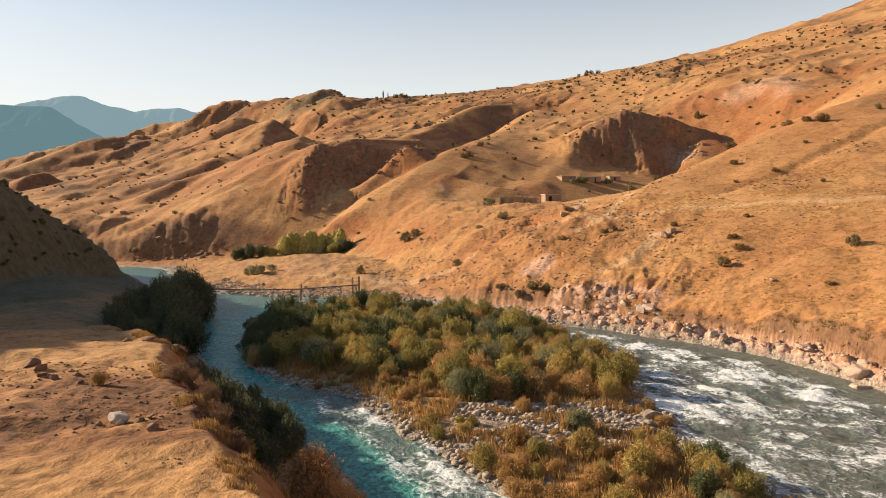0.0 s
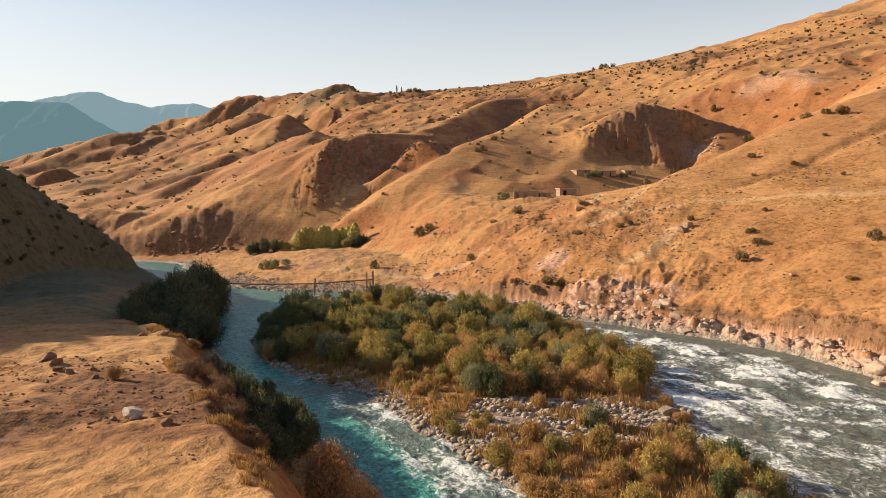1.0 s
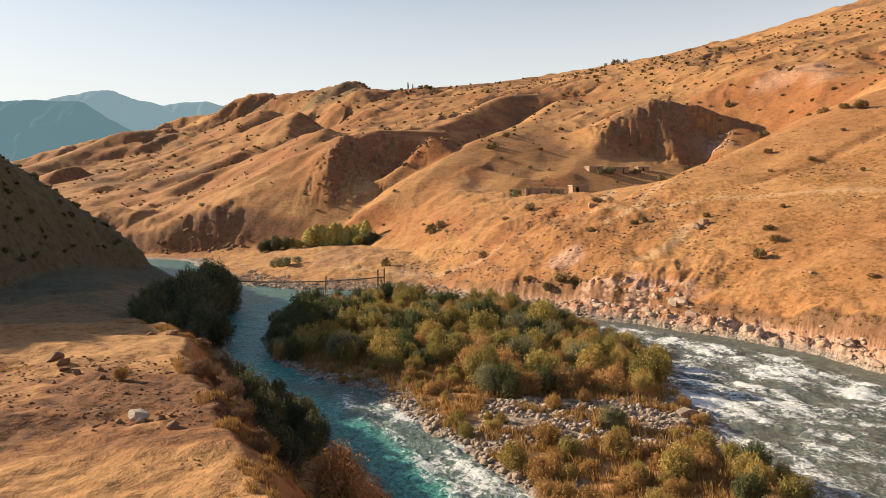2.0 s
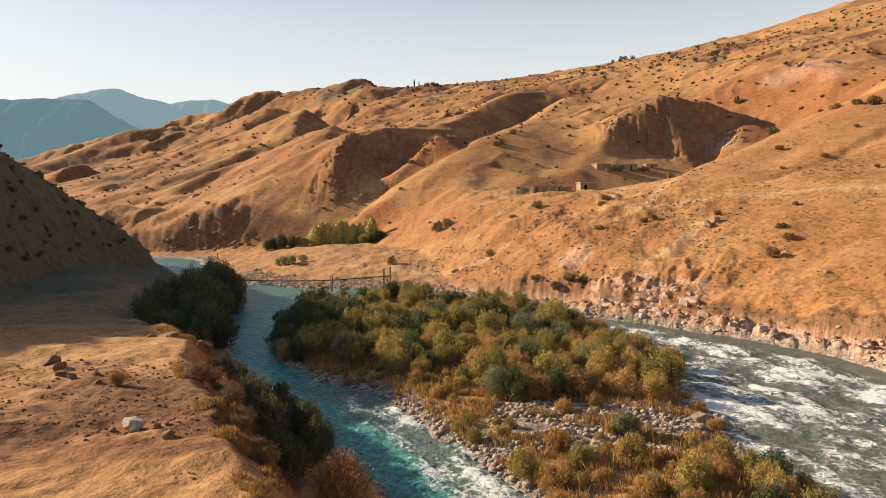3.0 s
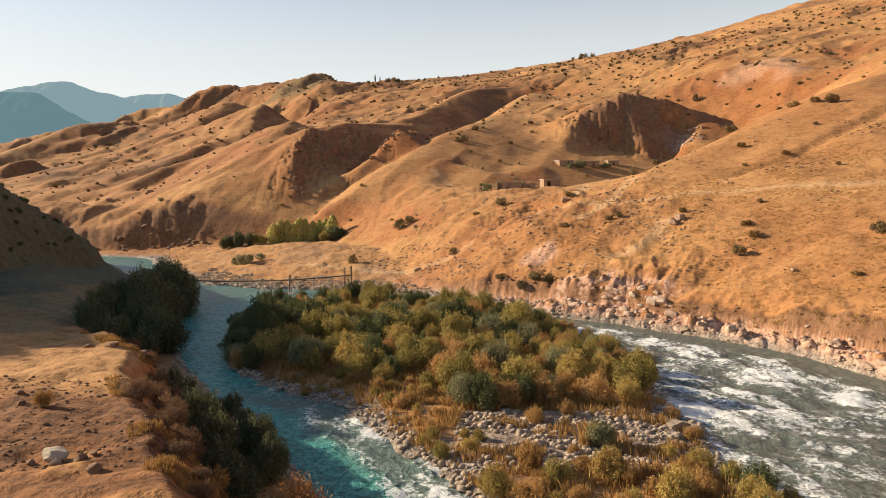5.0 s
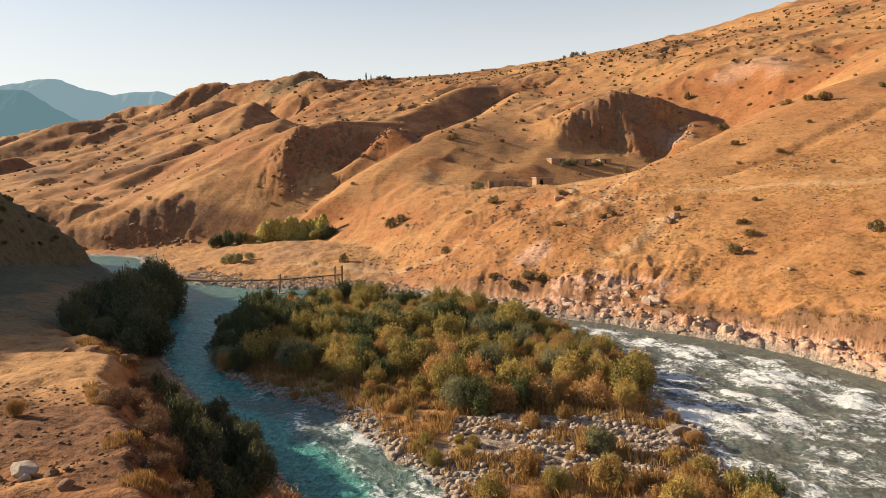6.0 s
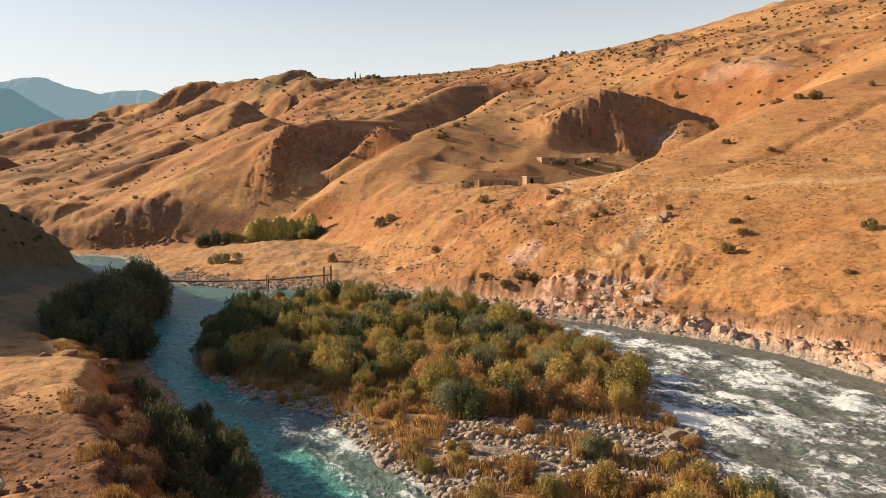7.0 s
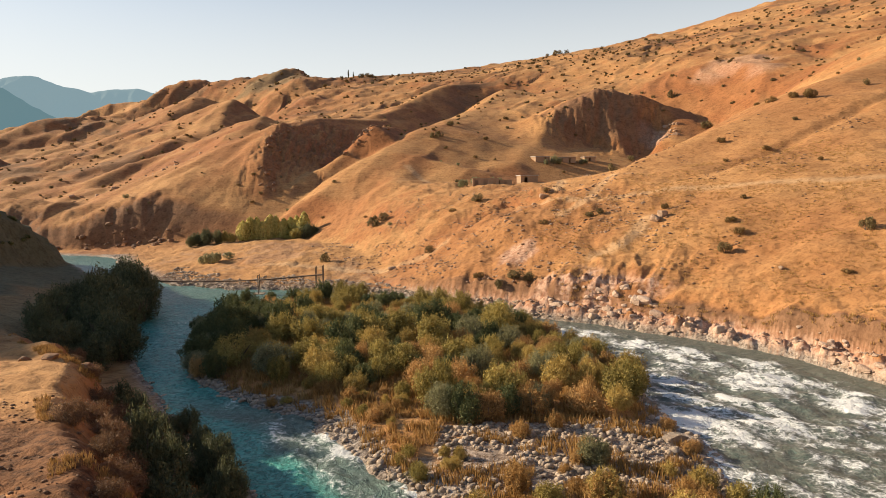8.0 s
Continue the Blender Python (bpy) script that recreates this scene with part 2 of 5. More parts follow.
def ground(x, y):
    """Height of the ground, and its zones."""
    x, y = np.asarray(x, float), np.asarray(y, float)
    # right bank and the mountain behind it
    d_bank = -along(x, y, RIGHT_BANK)[0]
    wob = 2.6 * fbm(x, y, 17, 3, seed=3)
    d_foot = -along(x, y, FOOT)[0]
    up = np.maximum(x, 0)
    base = 106 + 0.19 * (y - 622) + 0.09 * (x + 4) + 1.75e-4 * up**2 - 45 * sstep(-350, -750, x)
    crest = 1085 + 75 * sstep(-60, 40, x) + 0.2 * up
    crest_drop = 36 * sstep(180, 620, x)
    base = smin(base, 70 - crest_drop + 0.19 * (crest - 433) + 0.09 * x + 1.75e-4 * up**2 - 0.35 * (y - crest), 30)
    slope = base + wide_forms(x, y) + 0.9 * fbm(x, y, 24, 4, 0.5, seed=21)
    bank = (4.0 + 2.6 * sstep(122, 110, y) - 0.8 * sstep(9, 3, np.abs(y - 113)) + 0.25 * wob) * sstep(0.0, 1.7, d_foot + 0.3 * wob) * sstep(215, 150, y) + (0.50 + 0.12 * sstep(200, 300, y)) * np.maximum(d_foot - 1 + 0.5 * wob, 0) + 0.6 + 0.4 * sstep(0, 20, d_bank)
    sunk = 11 * sstep(30, 100, d_foot) * sstep(222, 275, y - 0.3 * x) * sstep(820, 640, y) * sstep(235, 160, x) * (1 - np.exp(-(((x - 30) / 40) ** 2 + ((y - 262) / 42) ** 2)))
    sunk = sunk + 26 * sstep(-90, -190, x) * sstep(980, 760, y) * sstep(20, 80, d_foot)
    h_right = smin(slope, bank, 9) + (local_forms(x, y) - sunk + spurs(x, y)) * sstep(0, 30, d_foot)
    on = d_foot > 0
    cap = bank[on] + 2.5 * sstep(8, 40, d_foot[on]) + 0.45 * np.maximum(d_foot[on] - 3, 0) * sstep(300, 325, y[on])
    h_right[on] = smin(with_spurs(x[on], y[on], h_right[on]), cap, 4)
    rock_run = sstep(166, 152, y)
    blocks = np.round(2.6 * fbm(x, y, 3.4, 2, 0.6, seed=73)) / 2.6 + 0.35 * fbm(x, y, 1.1, 2, seed=74)
    tall = np.exp(-(((y - 145) / 8.5) ** 2) ** 2) * (d_foot > -2)
    ribs = 1 - 2.2 * np.abs(fbm(0.8 * x - 0.6 * y, 0.35 * (0.6 * x + 0.8 * y), 3.6, 3, 0.6, seed=75))
    h_right = h_right + tall * sstep(-1, 3.5, d_foot) * sstep(24, 9, d_foot) * (1.7 + 0.35 * ribs) + tall * sstep(-2, 0, d_foot) * sstep(9, 4, d_foot) * 0.7 * blocks
    h_right = h_right + 0.5 * ribs * sstep(-0.5, 1, d_foot) * sstep(8, 3, d_foot) * np.exp(-(((y - 160) / 12) ** 2))
    shelf = rock_run * sstep(0.1, 1.0, d_bank + 0.35 * wob) * sstep(-6, -2, d_foot) * (1.5 + 1.1 * blocks)
    flat = np.maximum(shelf, 0) + 1.75 * sstep(-0.6, 2.5, d_bank + 0.4 * wob) + 2.0 * sstep(6, 40, d_bank) + 3.8 * sstep(14, 58, d_bank) * sstep(-500, -120, x) + 0.5 * fbm(x, y, 8, 4, 0.6, seed=5) - 1.2
    cliff = sstep(0, 5, d_foot) * sstep(48, 12, d_foot) * sstep(300, 325, y) * sstep(-95, -125, x)
    h_right = h_right + cliff * (1.3 * (1 - 2.2 * np.abs(fbm(0.9 * x - 0.42 * y, 0.7 * (0.42 * x + 0.9 * y), 19, 4, 0.6, seed=71))) + 1.0)
    scarp = sstep(-0.5, 1.5, d_foot) * sstep(9, 3, d_foot) * sstep(200, 170, y)
    h_right = h_right + scarp * 0.4 * fbm(x, y, 3.2, 3, 0.6, seed=72)
    h_right = h_right + 0.55 * fbm(x, y, 7.5, 4, 0.62, seed=76) * sstep(2, 8, d_foot) * sstep(330, 280, y) * sstep(75, 40, x)
    h_right = smax(np.where(d_foot > -1.5, h_right, -5), flat, 1.0)
    # left bank: terrace and the hill that shades it
    d_left = along(x, y, LEFT_BANK)[0] + 0.9 * fbm(x, y, 9, 3, seed=8)
    edge = along(x, y, TERRACE_RIM)[0]
    low = 1.1 * sstep(-0.5, 2.5, d_left) + 2.4 * sstep(4, 30, d_left) - 0.8 + 2.6 * sstep(8, 34, d_left) * sstep(78, 105, y)
    top = 9.5 + 0.5 * fbm(x, y, 11, 4, 0.6, seed=31) - 5.0 * sstep(80, 125, y)
    h_left = low + (top - low) * sstep(-6.2, 1.6, edge + 0.9 * fbm(x, y, 5, 3, seed=9))
    dl, (zs,), _ = along(x, y, HILL_CREST)
    hill = zs - 1.75 * np.sqrt(dl**2 + 60) + 11 + 2.2 * fbm(x, y, 42, 5, 0.5, seed=41)
    hill = np.where(dl > 0, np.maximum(hill, zs - 0.3 * dl), hill)
    h_left = smax(h_left, hill, 2.5)
    h_left = np.where(d_left > -1, low + (h_left - low) * sstep(0.5, 9 - 5 * sstep(190, 230, y), d_left), -4)
    # island
    isl = inside(x, y, ISLAND)
    d_isl = np.abs(along(x, y, ISLAND + ISLAND[:1])[0]) * np.where(isl, 1, -1) + 0.8 * fbm(x, y, 6, 3, seed=13)
    h_isl = -1.0 + 1.25 * sstep(-1.5, 1.5, d_isl) + 0.75 * sstep(1, 7, d_isl) + 0.22 * fbm(x, y, 5, 3, seed=15)
    h = np.maximum(np.maximum(h_right, h_left), np.maximum(h_isl, -2.5))
    return h, dict(d_bank=d_bank, d_foot=d_foot, d_left=d_left, d_isl=d_isl, edge=edge)


TERRACE_RIM = [(-4, 15), (-8, 34), (-11.5, 41), (-15, 46), (-19, 54), (-25.5, 65), (-30, 77), (-42, 92), (-62, 118), (-90, 150), (-140, 190), (-200, 220)]
HILL_CREST = [(-140, -200, 40), (-150, 60, 43), (-150, 105, 55), (-152, 150, 65), (-151, 185, 57), (-147, 215, 42), (-141, 246, 26), (-132, 262, 14), (-126, 269, 6), (-123, 276, -6)]
SPUR_SEED = 260


def spurs(x, y):
    """Eroded spurs and gullies that run down the mountain."""
    u, v = 0.906 * x - 0.423 * y, 0.423 * x + 0.906 * y
    u = u + 34 * fbm(x, y, 210, 3, seed=SPUR_SEED + 5)
    big = 1 - 2.2 * np.abs(fbm(u, v * 0.3, 125, 1, seed=SPUR_SEED))
    mid = 1 - 2.2 * np.abs(fbm(u, v * 0.4, 58, 2, 0.4, seed=SPUR_SEED + 1))
    fine = 1 - 2.2 * np.abs(fbm(u, v * 0.35, 21, 2, 0.5, seed=SPUR_SEED + 2))
    left = 0.8 + 0.75 * sstep(0, -220, x) - 0.25 * sstep(150, 400, x)
    crag = (1 - 2.3 * np.abs(fbm(u * 0.9, v * 0.7, 46, 4, 0.58, seed=SPUR_SEED + 3))) * sstep(300, 420, y - 0.4 * x) * (0.2 + 1.1 * sstep(60, -100, x) + 0.6 * sstep(-70, -130, x) * sstep(720, 560, y))
    keep = 0.3 + 0.7 * np.maximum(sstep(640, 820, y), sstep(150, 240, x))
    return ((6.4 * big + 2.9 * mid) * left * keep + 0.8 * fine + 0.95 * crag * keep) * sstep(150, 420, y - 0.5 * x)


def wide_forms(x, y):
    r = np.zeros_like(x)
    # the village valley and the crest of the near slope
    r += ridge(x, y, [(10, 205, -8), (22, 262, -15), (55, 335, -22), (84, 362, -27), (125, 398, -26), (170, 428, -22), (230, 450, -6)], 48, 60)
    r += ridge(x, y, [(36, 214, 0), (80, 262, -4), (116, 312, -2), (170, 345, 6), (250, 370, 10)], 22, 40)
    r += ridge(x, y, [(85, 200, 2), (126, 234, 10), (134, 265, 9), (200, 305, 10), (300, 330, 4)], 35, 35)
    r += ridge(x, y, [(23, 420, -8), (30, 470, -4)], 20, 20)
    # skyline knolls and the dip before them
    r += ridge(x, y, [(-230, 900, -8), (-280, 955, -24), (-350, 992, -34), (-450, 1000, -20)], 40, 60)
    r += ridge(x, y, [(-110, 1040, 6), (-170, 1055, 15), (-230, 1070, 18), (-330, 1090, 36), (-400, 1100, 24), (-480, 1110, 4)], 80, 90)
    return r


def local_forms(x, y):
    r = np.zeros_like(x)
    # the gully under the shaded cliff
    r += ridge(x, y, [(-60, 300, -2), (-56, 345, -8), (-54, 385, -15), (-42, 430, -14), (-8, 490, -13), (30, 560, -10), (60, 620, -3)], 15, 14)
    # the creek between the two golden hills
    r += ridge(x, y, [(4, 285, -1), (12, 320, -4), (22, 360, -6), (27, 400, -6), (24, 440, -4), (30, 500, -1)], 7, 6)
    # the shaded trough under the upper ridge
    r += ridge(x, y, [(-10, 572, -6), (40, 632, -15), (80, 668, -15), (112, 712, -5)], 13, 26)
    # floor of the dark hollow
    r += ridge(x, y, [(86, 376, -3), (104, 396, -7), (128, 412, -7), (142, 420, -2)], 22, 16)
    # broken ground below the ruins
    r += ridge(x, y, [(8, 178, 1), (22, 196, 1), (34, 205, 1)], 16, 18) * (2.6 * fbm(x, y, 13, 4, 0.6, seed=81))
    # worn tracks across the near slope
    r += ridge(x, y, [(54, 193, -0.2), (73, 187, -0.9), (92, 193, -1.2), (115, 204, -1.3), (160, 224, -1.0)], 1.5, 1.5)
    r += ridge(x, y, [(36, 184, -0.2), (43, 190, -1.0), (50, 200, -1.2), (56, 209, -0.4)], 1.5, 1.5)
    # the washed-out ditch under the ruins
    r += ridge(x, y, [(27, 212, -0.5), (32, 203, -2.0), (32, 192, -2.4), (30, 180, -1.6), (31, 170, -0.4)], 3.5, 3.0)
    r += ridge(x, y, [(10, 196, 0.5), (20, 190, 3.0), (26, 180, 3.2), (25, 172, 1.0)], 7, 6)
    r += ridge(x, y, [(-180, 760, -14), (-190, 860, -12), (-180, 960, -4)], 22, 22)
    r += ridge(x, y, [(-150, 905, 8), (-150, 1000, 10)], 50, 20)
    return r


# The spurs of the mountain: a crest line that climbs, the fall of its left and right flank, how round its back is, how firmly it joins.
SPURS = [
    # golden hill over the village, the rim of its dark hollow and the red rib inside
    ([(50, 352, 37.2), (64, 385, 46.5), (75, 413, 57.8), (88, 436, 71.5), (106, 448, 81.8), (125, 456, 86.5)], 0.22, 1.0, 7, 3),
    ([(119, 456, 86), (146, 454, 83.0), (157, 445, 75.7), (160, 431, 66.2), (148, 409, 53.0)], 0.25, 1.0, 6, 3),
    ([(117, 404, 47.7), (119, 429, 66.0), (119, 456, 84.4)], 0.7, 0.95, 2, 2),
    # golden spur above the grove, the crag behind it, the shaded cliff and the long edge above it
    ([(-65, 302, 10.9), (-46, 315, 20.6), (-30, 335, 33.9), (-12, 358, 44.0), (8, 407, 60.1), (51, 524, 84.0), (88, 640, 114.6)], 0.6, 0.24, 7, 4),
    ([(-67, 345, 19.9), (-51, 371, 35.3), (-32, 383, 45.7), (-27, 388, 51.6), (-19, 394, 59.5), (-8, 437, 62.7)], 0.75, 0.6, 3, 2),
    ([(-73, 332, 12.2), (-70, 349, 26.9), (-74, 370, 40.4), (-78, 403, 55.3), (-74, 430, 64.0), (-82, 475, 68)], 0.5, 1.3, 4, 2),
    ([(-76, 428, 63.0), (-63, 472, 72.0), (-31, 526, 78.1), (-1, 607, 99.3), (37, 696, 127.3), (87, 741, 135.6)], 0.42, 0.56, 5, 3),
    # long spurs of the far mountain
    ([(-143, 364, -0.5), (-133, 379, 9.0), (-123, 398, 19.3), (-116, 431, 32.4), (-108, 475, 51.9)], 0.42, 0.5, 5, 4),
    ([(-192, 403, 0.8), (-166, 404, 14.2), (-152, 430, 25.7), (-143, 455, 39.0), (-132, 510, 57.5), (-120, 595, 88.5)], 0.36, 0.5, 6, 4),
    ([(-242, 467, 7.9), (-233, 494, 22.3), (-227, 530, 36.4), (-216, 567, 49.6), (-198, 594, 57.6)], 0.4, 0.55, 5, 3),
    ([(-281, 526, 17.5), (-269, 555, 33.4), (-258, 593, 47.0), (-246, 619, 53.1), (-227, 659, 70.3), (-199, 720, 89.9), (-171, 788, 111.2)], 0.34, 0.5, 7, 4),
    ([(-384, 663, 38.8), (-368, 706, 57.4), (-348, 749, 69.7), (-327, 802, 90.2), (-300, 855, 109.6), (-279, 957, 153.9)], 0.34, 0.46, 8, 5),
    ([(-491, 762, 67.6), (-478, 828, 87.2), (-455, 920, 122.6)], 0.3, 0.4, 8, 5),
    # steep-sided knolls
    ([(-409, 660, 35.9), (-414, 674, 50.3), (-414, 692, 60.8), (-407, 713, 65.7)], 0.35, 0.85, 4, 3),
    ([(-320, 561, 20.1), (-324, 576, 30.6), (-322, 594, 39.8), (-315, 609, 42.0)], 0.35, 0.85, 4, 3),
    ([(-186, 723, 92.0), (-194, 762, 110.0), (-195, 814, 131.0)], 0.35, 0.7, 6, 5),
    # the near bright spur
    ([(35, 198, 20.4), (45, 203, 23.7), (56, 208, 28.1), (70, 216, 33.6), (89, 226, 40.4), (112, 234, 48.2), (142, 252, 60.4), (190, 290, 74)], 0.55, 0.27, 5, 3),
]


def flank(x, y, pts, left, right, back):
    """Height of a spur: its crest line falls off to either side."""
    best, perp, crest = np.full(x.shape, 1e18), np.zeros_like(x), np.zeros_like(x)
    for a, b in zip(pts, pts[1:]):
        dx, dy = b[0] - a[0], b[1] - a[1]
        n = math.hypot(dx, dy)
        k = np.clip(((x - a[0]) * dx + (y - a[1]) * dy) / n**2, 0, 1)
        d = (x - a[0] - k * dx) ** 2 + (y - a[1] - k * dy) ** 2
        w = d < best
        best = np.where(w, d, best)
        perp = np.where(w, (dx * (y - a[1]) - dy * (x - a[0])) / n, perp)
        crest = np.where(w, a[2] + k * (b[2] - a[2]), crest)
    d = np.sqrt(best)
    fall = right + (left - right) * (0.5 + 0.5 * np.clip(perp / (d + 1e-6), -1, 1))
    return crest - fall * (np.sqrt(d**2 + back**2) - back)


def with_spurs(x, y, h):
    """The mountain's height with its spurs, their crests a little uneven."""
    u = x + 2.2 * fbm(x, y, 34, 3, 0.5, seed=301) + 4 * fbm(x, y, 150, 2, seed=305) * sstep(450, 650, y)
    v = y + 2.2 * fbm(x, y, 34, 3, 0.5, seed=302)
    gullies = 1 - 2.2 * np.abs(fbm(0.9 * u - 0.42 * v, 0.4 * (0.42 * u + 0.9 * v), 30, 3, 0.5, seed=303))
    for pts, left, right, back, join in SPURS:
        h = smax(h, flank(u, v, pts, left, right, back), join)
    hollow = np.exp(-(((x - 112) / 42) ** 2 + ((y - 430) / 30) ** 2) ** 2)
    cliff = np.exp(-(((x + 60 - 0.32 * (y - 400)) / 20) ** 2 + ((y - 415) / 60) ** 2) ** 2)
    ribs = 1 - 2.2 * np.abs(fbm(u, 0.45 * v, 11, 4, 0.62, seed=304))
    fine_ribs = 1 - 2.2 * np.abs(fbm(u, 0.6 * v, 6.5, 3, 0.65, seed=307))
    ledge = fbm(0.3 * u, v, 9, 3, 0.6, seed=306)
    h = h + (0.8 * hollow * (1.7 * ribs + 1.2 * ledge) + cliff * (1.5 * fine_ribs + 0.9 * ledge))
    return h + (0.3 + 0.9 * sstep(60, -80, x)) * gullies * sstep(240, 330, y - 0.4 * x)


TRACKS = [[(29, 203), (36, 202), (41, 196), (46.8, 190), (64.6, 179), (88.5, 158), (125, 128)], [(36, 184), (43, 190), (50, 200), (56, 209)],
          [(51, 167), (47, 160), (43, 157), (36, 155)], [(-2, 333), (5, 314), (14, 290)], [(22, 290), (46, 288), (50, 246), (40, 212)], [(-45, 225), (-22, 214), (-8, 205), (8, 200)]]


def track_at(x, y):
    """How near a worn track runs: 1 on it, 0 off it."""
    near = np.full(x.shape, 1e9)
    for line in TRACKS:
        near = np.minimum(near, np.abs(along(x, y, line)[0]))
    return sstep(2.4, 0.7, near + 0.5 * fbm(x, y, 8, 2, seed=91))


# ---- ground, water, distance ----
def fan(first, last, ratio, step):
    """A polar net round the start of the flight, fine towards the valley and coarse behind."""
    ang = np.concatenate([np.arange(-44, 44, step), np.arange(44, 100, 1.6), np.arange(100, 260, 3.2), np.arange(260, 316, 1.6)])
    rad = np.concatenate([np.linspace(0.5, first, 30)[:-1], first * ratio ** np.arange(0, int(math.log(last / first) / math.log(ratio)) + 2)])
    mid = 0.5 * (rad[1:] + rad[:-1])
    rad = np.sort(np.concatenate([rad, mid[(mid > 88) & (mid < 152)]]))
    a, r = np.meshgrid(np.radians(ang), rad)
    return r * np.sin(a), r * np.cos(a)


def steepness(x, y, z):
    """The slope of a polar net, from its own neighbours."""
    ax, ay, az = (np.gradient(v, axis=0) for v in (x, y, z))
    bx, by, bz = ((np.roll(v, -1, 1) - np.roll(v, 1, 1)) / 2 for v in (x, y, z))
    det = ax * by - ay * bx
    return np.hypot((az * by - bz * ay) / det, (bz * ax - az * bx) / det), (az * by - bz * ay) / det


gx, gy = fan(24.0, 3600.0, 1.0075, 0.105)
gz, info = ground(gx, gy)
steep, lean = steepness(gx, gy, gz)
n1 = fbm(gx, gy, 30, 4, seed=51)
n2 = fbm(gx, gy, 140, 3, seed=52)
n3 = fbm(gx, gy, 4, 3, seed=53)
z_track = track_at(gx, gy)
z_rock = 0.8 * sstep(-1.0, 0.2, info["d_foot"]) * sstep(2.6, 1.3, info["d_foot"] + 1.2 * n1 + 0.5 * n3) * sstep(2.8, 1.4, gz + 1.3 * n1) * sstep(215, 150, gy)
z_rock = np.maximum(z_rock, sstep(30, 16, np.hypot(gx - 228, 0.6 * (gy - 495)) + 14 * n1) * 0.8)
z_rock = np.maximum(z_rock, sstep(9, 5, np.hypot(gx - 143, 0.6 * (gy - 420)) + 3 * n1))
z_rock *= 0.64
z_bluff = sstep(-6, -3, info["d_foot"]) * sstep(0.0, 0.5, info["d_bank"]) * sstep(3.0, 1.6, info["d_foot"] + 1.0 * n1 + 0.6 * n3) * sstep(3.0, 1.8, gz + 1.2 * n1 + 0.5 * n3) * sstep(166, 154, gy)
z_bluff = np.maximum(z_bluff, sstep(8.5, 6.0, info["d_foot"] + 2 * n1 + n3) * (info["d_foot"] > -3) * sstep(11, 6, np.abs(gy - 144) + 3 * n1) * sstep(-0.5, 0.25, n3 + 0.4 * n1))
z_bluff = np.maximum(z_bluff, 0.8 * sstep(3.4, 1.8, np.hypot(gx - 22.5, 0.7 * (gy - 170)) + 2.2 * n1 + 1.6 * n3))
z_rock = np.maximum(z_rock, z_bluff)
z_gravel = np.maximum(sstep(9, 3, info["d_bank"] + 3 * n1) * sstep(1.8, 0.7, gz) * (info["d_bank"] > -2), sstep(0, 1, info["d_isl"] + 3) * sstep(0.75, 0.5, gz + 0.45 * n1))
z_gravel = np.maximum(z_gravel, sstep(4, 1, info["d_left"]) * (info["d_left"] > -3))
z_gravel = np.maximum(z_gravel, 0.85 * sstep(0, 3, gx) * sstep(64, 67, gy + 2 * n3) * sstep(84, 80, gy + 2 * n3) * sstep(-0.5, 0.1, n3 + 0.4) * (info["d_isl"] > 0))
z_red = sstep(-0.25, 0.9, n2 + 0.5 * n1 + 1.4 * (steep - 0.33) + 0.12 * sstep(80, -250, gx)) * (gy > 90) * (1 - 0.65 * sstep(30, 70, gx) * sstep(340, 260, gy))
z_red = np.maximum(z_red, 0.75 * sstep(44, 20, np.hypot(gx - 18, gy - 186) + 14 * n1 + 6 * n3))
z_red = np.maximum(z_red, np.clip(0.42 * sstep(25, 19, gz) * (gx > 20) * (gy < 205) * (info["d_foot"] > 2) * (1 + 1.2 * n1), 0, 1))
z_red = np.maximum(z_red, 0.7 * sstep(18, 8, np.hypot(gx + 22, 0.6 * (gy - 300)) + 9 * n1))
z_red = np.maximum(z_red, np.clip(0.5 * sstep(10, -110, gx) * sstep(285, 330, gy) * (0.8 + 0.9 * n1 + 0.5 * n2), 0, 1))
band = sstep(40, 46, gy - 0.12 * gx + 3 * n1) * sstep(66, 58, gy + 4 * n1)
z_red = np.maximum(z_red, (info["edge"] > -9) * (gz > 2) * (gx < 0) * (gy < 110) * np.maximum(1.0 * band * sstep(-0.9, -0.1, n1 + 0.5 * n3), sstep(1.0, -1.0, info["edge"])))
z_red = np.maximum(z_red, sstep(3.4, 2.0, info["d_foot"] + 1.4 * n1) * (info["d_foot"] > 0) * sstep(230, 190, gy))
# dark foot cliffs; the lean term paints shade on steep faces away from the sun
z_dark_shade = np.maximum(0.75 * sstep(0.6, 0.95, steep + 0.25 * n1) * sstep(310, 350, gy) * sstep(35, 15, info["d_foot"]) * (info["d_foot"] > -1), 0.55 * sstep(0.42, 0.72, steep + 0.15 * n1) * sstep(0.05, -0.35, lean) * sstep(230, 300, gy))
z_dark_shade = np.maximum(z_dark_shade, 0.7 * sstep(-0.4, 0.4, info["d_foot"]) * sstep(3.0, 1.6, info["d_foot"] + 1.0 * n1) * sstep(1.2, 2.4, gz + 1.3 * n1) * sstep(215, 150, gy))
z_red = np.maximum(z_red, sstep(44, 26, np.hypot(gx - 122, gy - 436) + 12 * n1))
z_dark_shade = np.maximum(z_dark_shade, 0.6 * sstep(34, 20, np.hypot(gx - 112, gy - 438) + 12 * n1))
z_dark_shade *= (1 - sstep(0, 8, info["d_left"]) * (gy < 380)) * (1 - z_bluff)
z_clay = (0.92 * (info["edge"] > -6) * (gz > 2) * (gx < 0) * (gy < 110) * band * sstep(-0.6, 0.1, n1 + 0.5 * n3))
